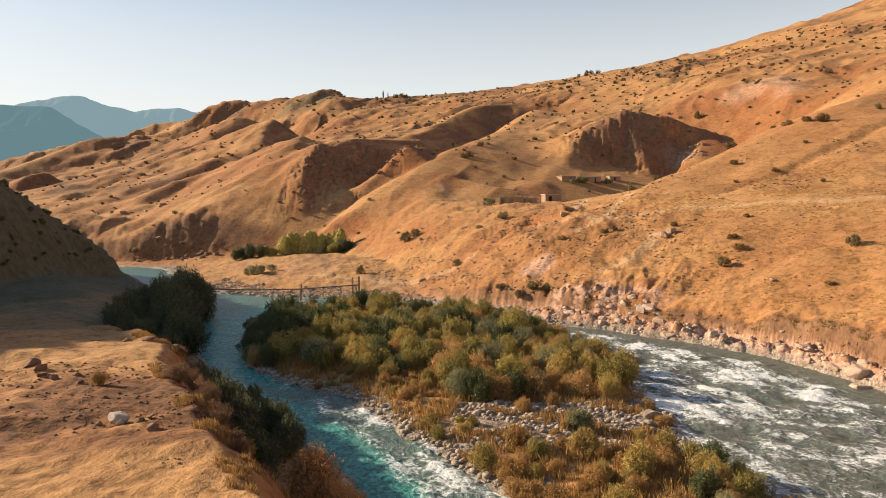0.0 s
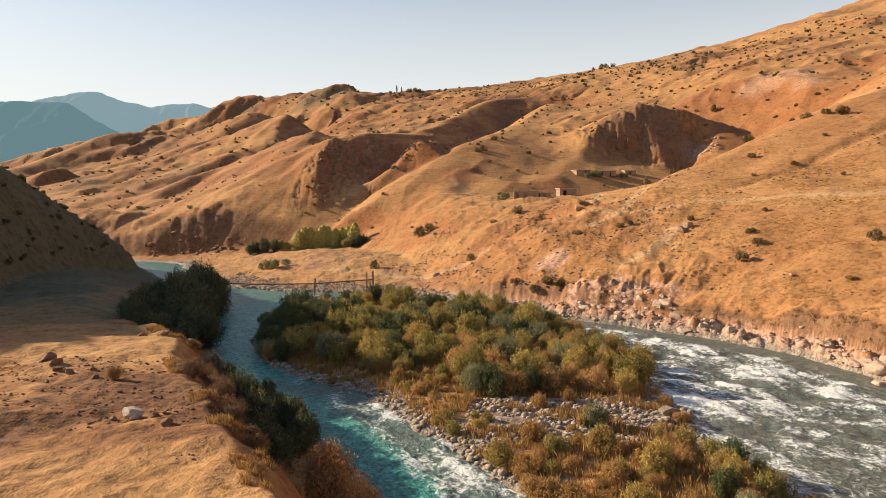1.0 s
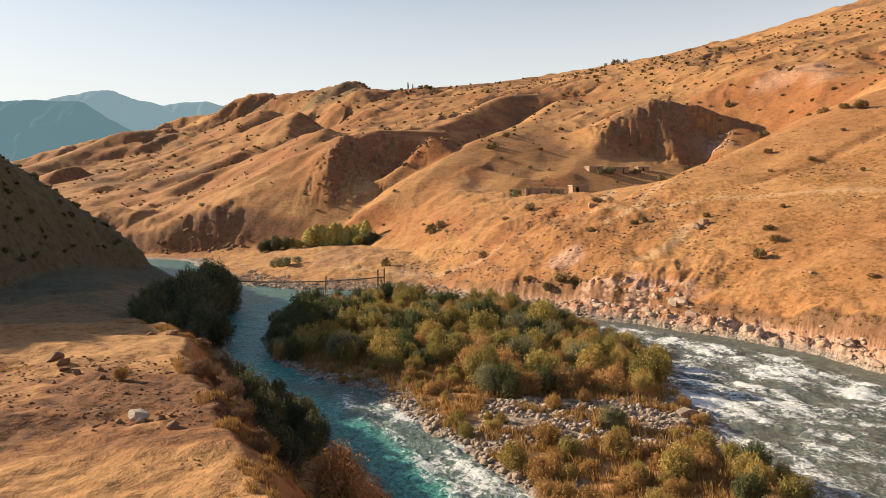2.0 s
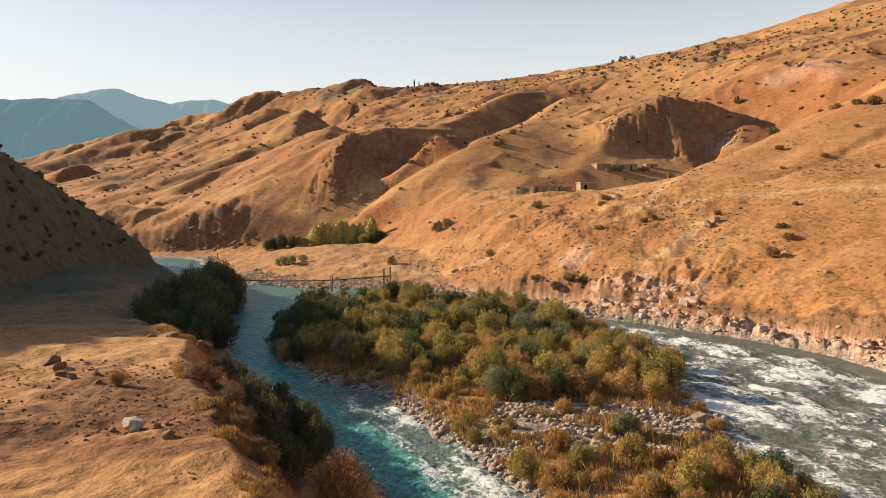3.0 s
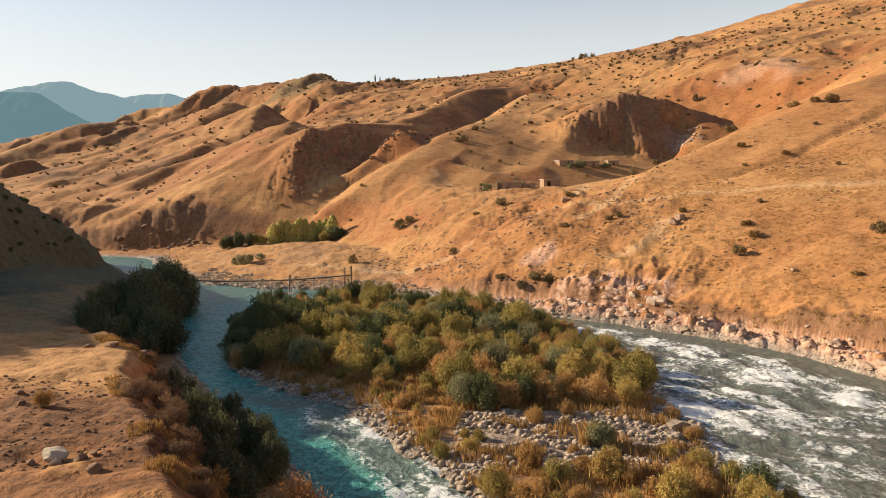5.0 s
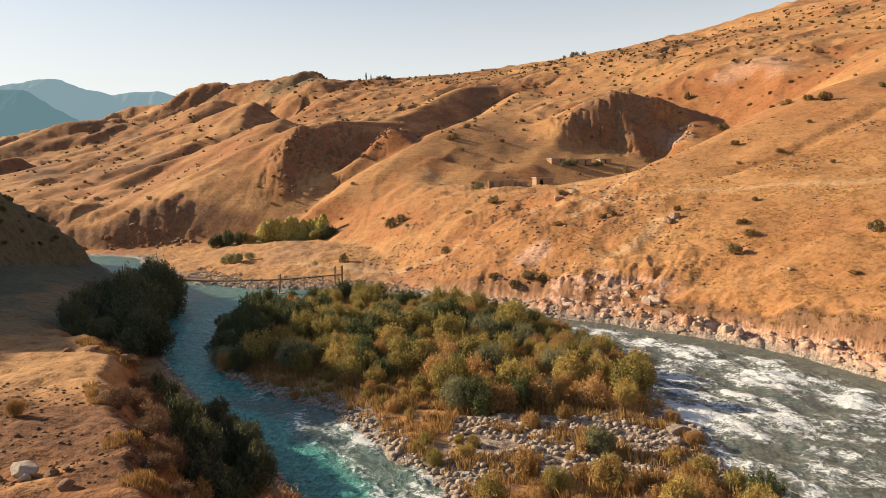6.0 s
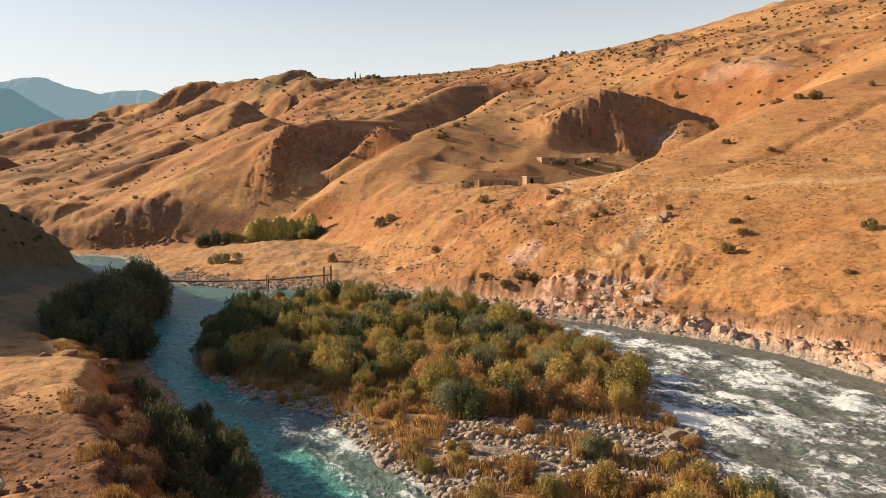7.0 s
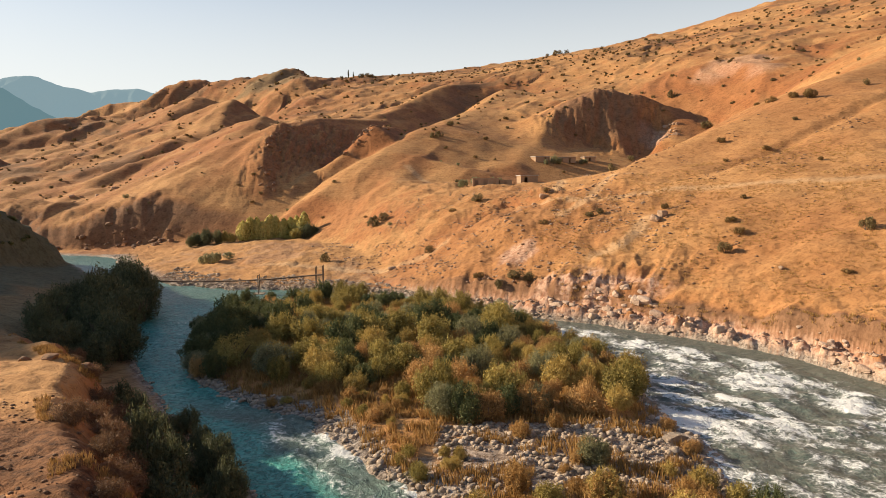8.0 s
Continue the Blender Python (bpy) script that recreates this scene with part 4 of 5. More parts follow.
def shore_shrubs():
    spots = scatter(31, (-24, 29, 44, 99), 1.12, shore_test, 620)
    r = random.Random(32)
    sorts = {k: [] for k in ("gold", "autumn", "yellow", "grey", "green")}
    for p in spots:
        sorts[r.choices(list(sorts), (5, 2.2, 3.2, 0.8, 1.0))[0]].append(p)
    for kind, places in sorts.items():
        plants(kind, places, "low shrubs on the stony shore", 33, "dry_shrub", "shrub", (0.75, 1.2))


shore_shrubs()
# left bank: dark bushes under the terrace, russet ones on its rim, the big dark clump upstream
plants("thicket", [(-16.9, 61.5, 2.7), (-19.5, 65.0, 2.8), (-22.1, 69.0, 2.7), (-23.4, 73.0, 2.5), (-26.5, 78.0, 2.2), 
                   (-30.2, 84.0, 1.9), (-16.1, 65.0, 1.5), (-20.1, 71.0, 1.6), (-14.9, 66.0, 1.9), (-17.1, 70.0, 1.9), (-18.0, 75.0, 1.9), (-20.6, 79.0, 1.8), (-23.6, 83.5, 1.7), (-21.8, 75.6, 2.0), (-27.4, 81.6, 1.6)], "bushes on the shaded bank", 41, squash=(1.15, 1.65))
plants("thicket", [(-43, 116, 3.9), (-47, 121, 4.4), (-50, 127, 4.9), (-53, 134, 5.4), (-56, 142, 5.6), (-59, 151, 5.4), (-62, 161, 5.1), (-52, 117, 3.9), (-61, 133, 4.4),
                   (-66, 148, 4.4), (-67, 170, 4.1), (-44, 110, 3.2), (-52, 143, 3.9), (-69, 164, 3.9), (-50, 109, 3.2), (-57, 158, 5.6), (-61, 168, 5.9), (-66, 178, 5.4), (-53, 150, 4.9), (-71, 176, 4.6), (-60, 128, 3.4), (-62, 139, 3.8)], "dark trees on the far bank", 42, "tree", "tree", (1.05, 1.4), "dark green riverside tree in deep shade")
plants("russet", [(-10.0, 53.8, 3.3), (-7.6, 50.6, 2.3)], "russet bushes on the bank", 43, squash=(1.3, 1.45))
plants("brush", [(-21.2, 63.4, 1.9), (-19.8, 60.6, 1.6), (-24.2, 68.0, 1.8), (-26.2, 73.2, 1.6), (-14.4, 53.0, 1.6), (-22.6, 64.4, 1.7), (-20.6, 61.2, 1.2), (-25.6, 70.5, 1.0), (-29.8, 77.4, 0.8), (-34, 83, 1.0), (-17.0, 50.4, 1.2), (-18.6, 55.6, 1.4), (-20.2, 58.2, 1.5), (-23.8, 61.6, 1.3), (-24.8, 66.6, 1.6), (-26.8, 70.0, 1.3), (-28.0, 74.6, 1.4), (-31.0, 80.0, 1.3), (-33.0, 86.0, 1.4), (-36.0, 88.0, 1.2), (-38.0, 91.0, 1.1), (-13.6, 45.6, 0.9), (-14.8, 48.0, 1.0)], "russet bushes on the bank", 44, squash=(0.7, 1.0))
plants("gold", [(-28.9, 57.6, 0.85), (-11.2, 44.6, 0.7), (-12.4, 47.4, 0.9), (-15.8, 50.8, 0.8), (-17.2, 57.0, 1.6), (-21.8, 60.6, 0.7)], "dry bushes on the terrace", 45, squash=(1.1, 1.5))
# hillside bushes at their own places
plants("hill", [(75.4, 128, 1.7), (56.4, 139, 1.5), (116, 312, 2.2), (97, 279, 1.9), (65, 240, 1.8), (4.1, 202, 1.6), (19.9, 230, 2.1), (43.9, 177, 1.2), (41.5, 177.6, 1.3), (12, 383, 2.6), (15, 386, 2.2),
                (23, 419, 2.6), (119, 387, 2.8), (172, 416, 3.4), (178, 486, 3.6), (-13.3, 252, 2.8), (-10, 254, 2.2), (-26.3, 221, 1.9), (20.2, 157, 1.8), (17, 158, 1.5), (23, 156, 1.6)],
       "bushes scattered over the slopes", 51, squash=(0.8, 1.1))
plants("scrub", [(62.4, 150, 1.5), (61.8, 144.6, 1.4), (56, 168, 1.1), (82, 195, 1.0), (94, 197, 1.4), (89, 214, 1.4), (126, 233, 2.6), (124, 238, 2.0), (128, 260, 2.2), (37, 208, 1.3), (12, 228, 1.3),
                 (95, 174, 0.9), (13.5, 164, 1.5), (31, 181, 1.2), (66, 118, 0.8), (70, 160, 0.9)], "bushes scattered over the slopes", 52, squash=(0.7, 1.0))
plants("hillgreen", [(-66, 242, 2.6), (-63, 240, 2.2), (-60, 243, 2.0), (-69, 245, 2.0), (25, 282, 3.2), (32, 284, 3.0), (19, 276, 2.4)], "bushes scattered over the slopes", 53, squash=(0.9, 1.2))


def slope_test(x, y, r):
    if y < 140 + 0.2 * abs(x) or x < -0.6 * y or x > 0.72 * y:
        return 0
    high = min(1.0, max(0.0, (x + 0.15 * y) / 260))
    return r.uniform(0.6, 1.9) * (0.6 + y / 700) * r.uniform(0.5, 1) if r.random() < 0.12 + 0.35 * (y > 330) + 0.4 * high * (y > 330) else 0


def joined(name, meshes, places, mat, label, category, turn=True, seed=0):
    """Many small pieces in one mesh of kind stuff: places are rows of x, y, z, size, height."""
    r = np.random.default_rng(seed)
    cos, fcs, n = [], [], 0
    for x, y, z, size, tall in places:
        co, fc = meshes[r.integers(len(meshes))]
        a = r.uniform(0, math.tau) if turn else 0.0
        c, q = math.cos(a), math.sin(a)
        cos.append(np.stack([x + size * (c * co[:, 0] - q * co[:, 1]), y + size * (q * co[:, 0] + c * co[:, 1]), z + tall * co[:, 2]], -1))
        fcs.append(fc + n)
        n += len(co)
    co, fc = np.concatenate(cos).astype(np.float32), np.concatenate(fcs).astype(np.int32)
    k = fc.shape[1]
    me = bpy.data.meshes.new(name)
    me.vertices.add(len(co))
    me.vertices.foreach_set("co", co.ravel())
    me.loops.add(fc.size)
    me.loops.foreach_set("vertex_index", fc.ravel())
    me.polygons.add(len(fc))
    me.polygons.foreach_set("loop_start", np.arange(0, fc.size, k, dtype=np.int32))
    me.update(calc_edges=True)
    me.materials.append(mat)
    return tagged(new(name, me), label, category, kind="stuff")


def slope_bushes():
    spots = scatter(61, (-420, 520, 140, 1060), 2.4, slope_test, 3000)
    zs = height_at([p[0] for p in spots], [p[1] for p in spots])
    spots = [(*p, z) for p, z in zip(spots, zs) if z > 7 and (abs(p[0] - 75) > 22 or abs(p[1] - 368) > 16)]
    near, far = [p[:3] for p in spots if p[1] < 390], [p for p in spots if p[1] >= 390]
    a, b = int(len(near) * 0.4), int(len(near) * 0.8)
    plants("hill", near[:a], "bushes scattered over the slopes", 62, squash=(0.75, 1.05))
    plants("scrub", near[a:b], "bushes scattered over the slopes", 63, squash=(0.7, 1.0))
    plants("hillgreen", near[b:], "bushes scattered over the slopes", 64, squash=(0.8, 1.1))
    low = [crown_mesh(300 + k, 200, 0.28, lobes=7, tall=0.8) for k in range(4)]
    half = len(far) // 2
    r = np.random.default_rng(66)
    x, y = r.uniform(-175, -70, 900), r.uniform(90, 268, 900)
    z, inf = ground(x, y)
    ok = (z > 9) & (inf["d_left"] > 3) & (fbm(x, y, 16, 2, seed=67) > -0.15)
    joined("hill_scrub", low, [(a, b, c - 0.15, q, q * 0.9) for a, b, c, q in zip(x[ok], y[ok], z[ok], r.uniform(0.4, 1.5, 900)[ok])], LEAVES["dark"], "dark low scrub over the shaded hill", "bushes", seed=3)
    joined("far_bushes", low, [(x, y, z - 0.2, r * 0.95, r * 0.8) for x, y, r, z in far[:half]], LEAVES["hillside"], "dark bushes scattered over the upper mountainside", "bushes")
    joined("far_bushes", low, [(x, y, z - 0.2, r * 1.0, r * 0.85) for x, y, r, z in far[half:]], LEAVES["scrub"], "brown scrub scattered over the upper mountainside", "bushes")


slope_bushes()


# ---- stones ----
def stone_material(name, low, high, red=0.0):
    m, t, b = material(name, 0.85)
    ob = t.nodes.new("ShaderNodeObjectInfo")
    geo = t.nodes.new("ShaderNodeNewGeometry")
    n = ramp(t, noise_at(t, 2.2, 7, 0.75), [(0.32, (0, 0, 0)), (0.66, (1, 1, 1))])
    var = maths(t, "ADD", maths(t, "MULTIPLY", n, 0.5), maths(t, "MULTIPLY", maths(t, "ADD", ob.outputs["Random"], geo.outputs["Random Per Island"]), 0.28), True)
    t.links.new(mix(t, var, low, high), b.inputs["Base Color"])
    bump(t, b, n, 0.8, 0.22)
    return m


M_COBBLE = stone_material("river cobble", (0.10, 0.072, 0.052), (0.68, 0.55, 0.42))
M_PALE = stone_material("pale pink bank rock", (0.34, 0.215, 0.15), (0.74, 0.565, 0.435))
M_OUTCROP = stone_material("weathered brown rock", (0.24, 0.15, 0.10), (0.50, 0.35, 0.24))
M_BOULDER = stone_material("whitish boulder", (0.36, 0.29, 0.22), (0.66, 0.57, 0.46))
M_DARKSTONE = stone_material("dark brown stone", (0.14, 0.078, 0.045), (0.37, 0.225, 0.135))


def rock_shape(seed, detail=1, flat=0.7, rough=0.28):
    """An angular stone of radius one: an icosphere with facets cut and pushed."""
    bm = bmesh.new()
    bmesh.ops.create_icosphere(bm, subdivisions=detail, radius=1.0)
    r = random.Random(seed)
    cuts = [(Vector((r.gauss(0, 1), r.gauss(0, 1), r.gauss(0, 0.8))).normalized(), r.uniform(0.42, 0.75)) for _ in range(9)]
    for v in bm.verts:
        for way, lim in cuts:
            over = v.co.dot(way) - lim
            if over > 0:
                v.co -= way * over * 0.9
        v.co *= 1 + rough * noise.noise(v.co * 1.3 + Vector((seed, 0, 0)))
        v.co.z *= flat
    co = np.array([v.co[:] for v in bm.verts])
    fc = np.array([[v.index for v in f.verts] for f in bm.faces])
    bm.free()
    return co, fc


def block_shape(seed):
    """A broken block of radius one with flat faces: the hull of points strewn in a rough box."""
    r = random.Random(seed)
    bm = bmesh.new()
    for _ in range(22):
        p = Vector((r.uniform(-1, 1), r.uniform(-1, 1), r.uniform(-1, 1)))
        p /= max(abs(p.x), abs(p.y), abs(p.z)) ** 0.8
        bm.verts.new((p.x * 1.0, p.y * 0.8, p.z * 0.72))
    hull = bmesh.ops.convex_hull(bm, input=bm.verts[:])
    bmesh.ops.delete(bm, geom=list({v for v in hull["geom_interior"] + hull["geom_unused"] if isinstance(v, bmesh.types.BMVert)}), context="VERTS")
    bmesh.ops.bevel(bm, geom=bm.edges[:], offset=0.05, segments=1, affect="EDGES")
    bmesh.ops.triangulate(bm, faces=bm.faces[:])
    bm.verts.index_update()
    co = np.array([v.co[:] for v in bm.verts])
    fc = np.array([[v.index for v in f.verts] for f in bm.faces])
    bm.free()
    return co, fc


SMALL = [rock_shape(400 + k, 1, 0.55 + 0.05 * (k % 5), 0.5) for k in range(12)]
BIG = [rock_shape(420 + k, 3, 0.75, 0.22) for k in range(8)]


def big_rocks(places, mat, name, label, group, seed, sink=0.3, shapes=None, turn=None):
    meshes = [mesh_of(name, co, fc, mat) for co, fc in shapes or BIG]
    r = random.Random(seed)
    zs = height_at([p[0] for p in places], [p[1] for p in places])
    for (x, y, size), z in zip(places, zs):
        ob = tagged(new(name, r.choice(meshes)), label, "rock", group)
        ob.matrix_basis = pose(x, y, z + size * (0.62 - sink), r.uniform(-14, 14), r.uniform(-14, 14), r.uniform(0, 360) if turn is None else turn + r.uniform(-22, 22)) @ Matrix.Diagonal((size * r.uniform(0.8, 1.35), size * r.uniform(0.7, 1.0), size * r.uniform(0.7, 1.0), 1))


def at_bank(seed, first, last, count, inward, low, high):
    """Places along the right bank, a little inland."""
    r = random.Random(seed)
    line = [Vector(p) for p in RIGHT_BANK if last >= p[1] >= first]
    out = []
    for _ in range(count):
        k = r.randrange(len(line) - 1)
        p = line[k].lerp(line[k + 1], r.random())
        w = (line[k + 1] - line[k]).normalized()
        p += Vector((w.y, -w.x)) * r.uniform(*inward)
        out.append((p.x, p.y, r.uniform(low, high) * r.uniform(0.6, 1.0)))
    return out


ANGULAR = [block_shape(440 + k) for k in range(9)]
big_rocks(at_bank(1, 88, 112, 36, (0.3, 3.2), 0.25, 0.9), M_PALE, "bank_rock", "pale pinkish angular rock at the foot of the river bank", "rocks along the right bank", 2, 0.6, ANGULAR, 105)
big_rocks(at_bank(9, 108, 152, 56, (0.3, 3.4), 0.25, 0.9), M_PALE, "bank_rock", "pale pinkish angular rock at the foot of the river bank", "rocks along the right bank", 3, 0.6, ANGULAR, 130)
big_rocks(at_bank(3, 88, 150, 26, (2.0, 3.4), 0.3, 0.8), M_PALE, "bank_rock", "pale pinkish angular rock set in the eroded bank", "rocks along the right bank", 4, 0.5, ANGULAR)
big_rocks([(55.0, 91.6, 1.8), (56.2, 93.4, 1.5), (58.0, 94.6, 1.3), (54.6, 98.2, 1.0), (46.6, 119.6, 0.9), (43.4, 124.2, 0.8), (31.6, 138, 1.1), (34.4, 135.6, 0.9)], M_PALE, "bank_rock", "large pale rock at the water's edge", "rocks along the right bank", 14, 0.5, ANGULAR, 100)
big_rocks([(-22.9, 47.7, 0.78), (-22.3, 46.9, 0.42)], M_BOULDER, "boulder", "whitish rounded boulder on the dry terrace", "boulders on the terrace", 5, 0.25)
big_rocks([(-19.6, 45.7, 0.5), (-23.9, 47.3, 0.3), (-21.2, 47.4, 0.45), (-20.6, 47.9, 0.35)], M_DARKSTONE, "boulder", "brown weathered stone beside the whitish boulder", "boulders on the terrace", 6, 0.3)
big_rocks([(23.1, 76.4, 1.1), (22.7, 77.7, 0.75), (24.0, 75.2, 0.7), (12.0, 78.3, 0.55), (21.8, 73.4, 0.6), (-20.9, 95.0, 0.6), (-19.9, 94.6, 0.4), (-4.2, 57.2, 0.6), (24.8, 71.0, 0.6), (23.6, 69.6, 0.5)],
          M_COBBLE, "boulder", "grey river boulder on the stony shore", "boulders on the shore", 7, 0.3)
big_rocks([(52.1, 163.2, 1.9), (54.2, 164.4, 1.5), (36, 207, 1.6), (39, 209, 1.3), (33, 206, 1.1), (-6, 202.6, 1.1), (-65, 257, 1.3), (60, 126, 0.6), (45.3, 140.5, 0.5)],
          M_OUTCROP, "outcrop", "weathered rock outcrop on the dry slope", "outcrops on the slope", 8, 0.45)
big_rocks([(-39, 65, 0.9), (-37.2, 63.4, 0.7), (-36, 61.5, 0.5), (-34, 60.0, 0.55), (-32.2, 60.6, 0.5), (-35, 58, 0.4), (-31, 58.4, 0.35), (-33, 77.5, 0.9), (-30.6, 78.2, 0.8), (-28.4, 79.5, 0.7), (-36, 78.6, 0.7)],
          M_DARKSTONE, "boulder", "brown weathered stone on the dry terrace", "boulders on the terrace", 9, 0.45)


def strewn(seed, line, count, wide, low, high):
    """Places strewn along a line of the plan."""
    r = random.Random(seed)
    out = []
    for _ in range(count):
        k = r.randrange(len(line) - 1)
        p = Vector(line[k]).lerp(Vector(line[k + 1]), r.random())
        out.append((p.x + r.gauss(0, wide), p.y + r.gauss(0, wide), low + (high - low) * r.random() ** 2))
    return out


big_rocks(strewn(91, [(-205, 455), (-172, 480), (-145, 520)], 44, 11, 0.6, 1.9), M_OUTCROP, "outcrop", "weathered rock outcrop on the far mountainside", "outcrops on the mountainside", 92, 0.55, ANGULAR)
big_rocks(strewn(93, [(-67, 350), (-71, 370), (-75, 403), (-70, 430)], 40, 2.6, 0.3, 1.4), M_DARKSTONE, "outcrop", "weathered rock rib in the shaded gully", "outcrops on the mountainside", 94, 0.5, ANGULAR)
big_rocks(strewn(95, [(-33, 382), (-27, 387), (-19, 394), (-13, 404)], 40, 2.6, 0.4, 1.7), M_DARKSTONE, "outcrop", "brown rock on the crest of the spur", "outcrops on the mountainside", 96, 0.5, ANGULAR)
big_rocks(strewn(97, [(143, 408), (150, 414), (155, 424), (150, 430)], 34, 3.0, 0.5, 1.7), M_OUTCROP, "outcrop", "pale pinkish rock in the red hollow", "outcrops on the mountainside", 98, 0.5, ANGULAR)
big_rocks(strewn(99, [(-105, 324), (-125, 329), (-150, 331), (-205, 345)], 56, 2.5, 0.6, 2.0), M_DARKSTONE, "outcrop", "dark rock at the foot of the river cliff", "outcrops on the mountainside", 90, 0.5, ANGULAR)

big_rocks(strewn(101, [(25, 147), (31, 142.5), (36.5, 139), (41, 132.5)], 52, 1.1, 0.4, 1.25), M_PALE, "bank_rock", "pale broken rock in the face of the river bluff", "rocks along the right bank", 102, 0.72, ANGULAR, 130)


def cobbles():
    r = np.random.default_rng(11)
    x, y = r.uniform(-45, 30, 110000), r.uniform(40, 175, 110000)
    z, inf = ground(x, y)
    patch = fbm(x, y, 7, 3, seed=55)
    d = inf["d_isl"]
    bar = (x > 1) & (y > 66) & (y < 82) & (patch > -0.35)
    ok = (d > -0.8) & (z > -0.25) & ((d < 3.0 + 2.5 * patch) | bar) & (y < 160)
    size = np.where(bar, 0.06, 0.05) + 0.5 * r.random(110000) ** 5
    rows = [(a, b, c + 0.2 * s, s, s) for a, b, c, s in zip(x[ok], y[ok], z[ok], size[ok])][:20000]
    joined("cobbles", SMALL, rows, M_COBBLE, "grey and brown river cobbles on the island's shore", "stones", seed=1)
    x, y = r.uniform(-75, 25, 40000), r.uniform(140, 262, 40000)
    z, inf = ground(x, y)
    ok = (inf["d_bank"] > -0.5) & (inf["d_bank"] < 16 + 8 * fbm(x, y, 14, 2, seed=56)) & (inf["d_foot"] < 0.3) & (z > -0.3) & (z < 2.2)
    rows = [(a, b, c + 0.1, s, s * 0.8) for a, b, c, s in zip(x[ok], y[ok], z[ok], 0.16 + 0.5 * r.random(40000)[ok] ** 3)][:3500]
    joined("cobbles", SMALL, rows, M_COBBLE, "pale river cobbles on the far gravel bank", "stones", seed=2)
    x, y = r.uniform(-70, 6, 30000), r.uniform(40, 180, 30000)
    z, inf = ground(x, y)
    ok = (inf["d_left"] > -0.6) & (inf["d_left"] < 2.2) & (z < 2)
    rows = [(a, b, c + 0.08, s, s * 0.8) for a, b, c, s in zip(x[ok], y[ok], z[ok], 0.1 + 0.45 * r.random(30000)[ok] ** 3)][:1200]
    joined("cobbles", SMALL, rows, M_COBBLE, "dark wet cobbles along the shaded bank", "stones", seed=3)
    # loose stones and clods on the slopes and the terrace
    x, y = r.uniform(-45, 130, 16000), r.uniform(34, 230, 16000)
    z, inf = ground(x, y)
    patch = fbm(x, y, 16, 3, seed=57)
    slope = (inf["d_foot"] > 2) & (patch > 0.25)
    ok = slope
    rows = [(a, b, c + 0.03, s, s * 0.8) for a, b, c, s in zip(x[ok], y[ok], z[ok], (0.05 + 0.28 * r.random(16000)[ok] ** 3) * np.clip(y[ok] / 90, 0.7, 2))][:2600]
    joined("loose_stones", SMALL, rows, M_DARKSTONE, "brown loose stones strewn over the dry ground", "stones", seed=4)
    x, y = r.uniform(-46, -6, 16000), r.uniform(36, 84, 16000)
    z, inf = ground(x, y)
    patch = fbm(x, y, 6, 3, seed=61)
    ok = (inf["edge"] > -5) & (z > 4) & (((y - 0.12 * x > 48) & (y < 66) & (patch > -0.25)) | (patch > 0.75))
    rows = [(a, b, c + 0.02, s, s * 0.8) for a, b, c, s in zip(x[ok], y[ok], z[ok], 0.03 + 0.22 * r.random(16000)[ok] ** 4.5)][:2000]
    joined("loose_stones", SMALL, rows, M_DARKSTONE, "brown stones strewn over the terrace's bare soil", "stones", seed=6)
    x, y = r.uniform(-45, 62, 24000), r.uniform(150, 262, 24000)
    z, inf = ground(x, y)
    patch = fbm(x, y, 11, 3, seed=62) + 0.5 * np.exp(-(((x - 20) / 26) ** 2 + ((y - 186) / 26) ** 2))
    ok = (inf["d_foot"] > 1) & (patch > 0.22)
    rows = [(a, b, c + 0.02, q, q * 0.75) for a, b, c, q in zip(x[ok], y[ok], z[ok], 0.10 + 0.55 * r.random(24000)[ok] ** 5)][:4200]
    joined("loose_stones", SMALL, rows, M_OUTCROP, "brown stones and clods strewn over the broken fan", "stones", seed=7)
    # rubble in the eroded right bank
    x, y = r.uniform(-5, 66, 40000), r.uniform(80, 185, 40000)
    z, inf = ground(x, y)
    ok = (inf["d_bank"] > 0) & (inf["d_bank"] < 3.6) & (inf["d_foot"] > -3)
    rows = [(a, b, c + 0.05, s, s * 0.8) for a, b, c, s in zip(x[ok], y[ok], z[ok], 0.07 + 0.4 * r.random(40000)[ok] ** 4)][:1500]
    joined("rubble", SMALL, rows, M_PALE, "pale rubble in the eroded river bank", "stones", seed=5)


cobbles()


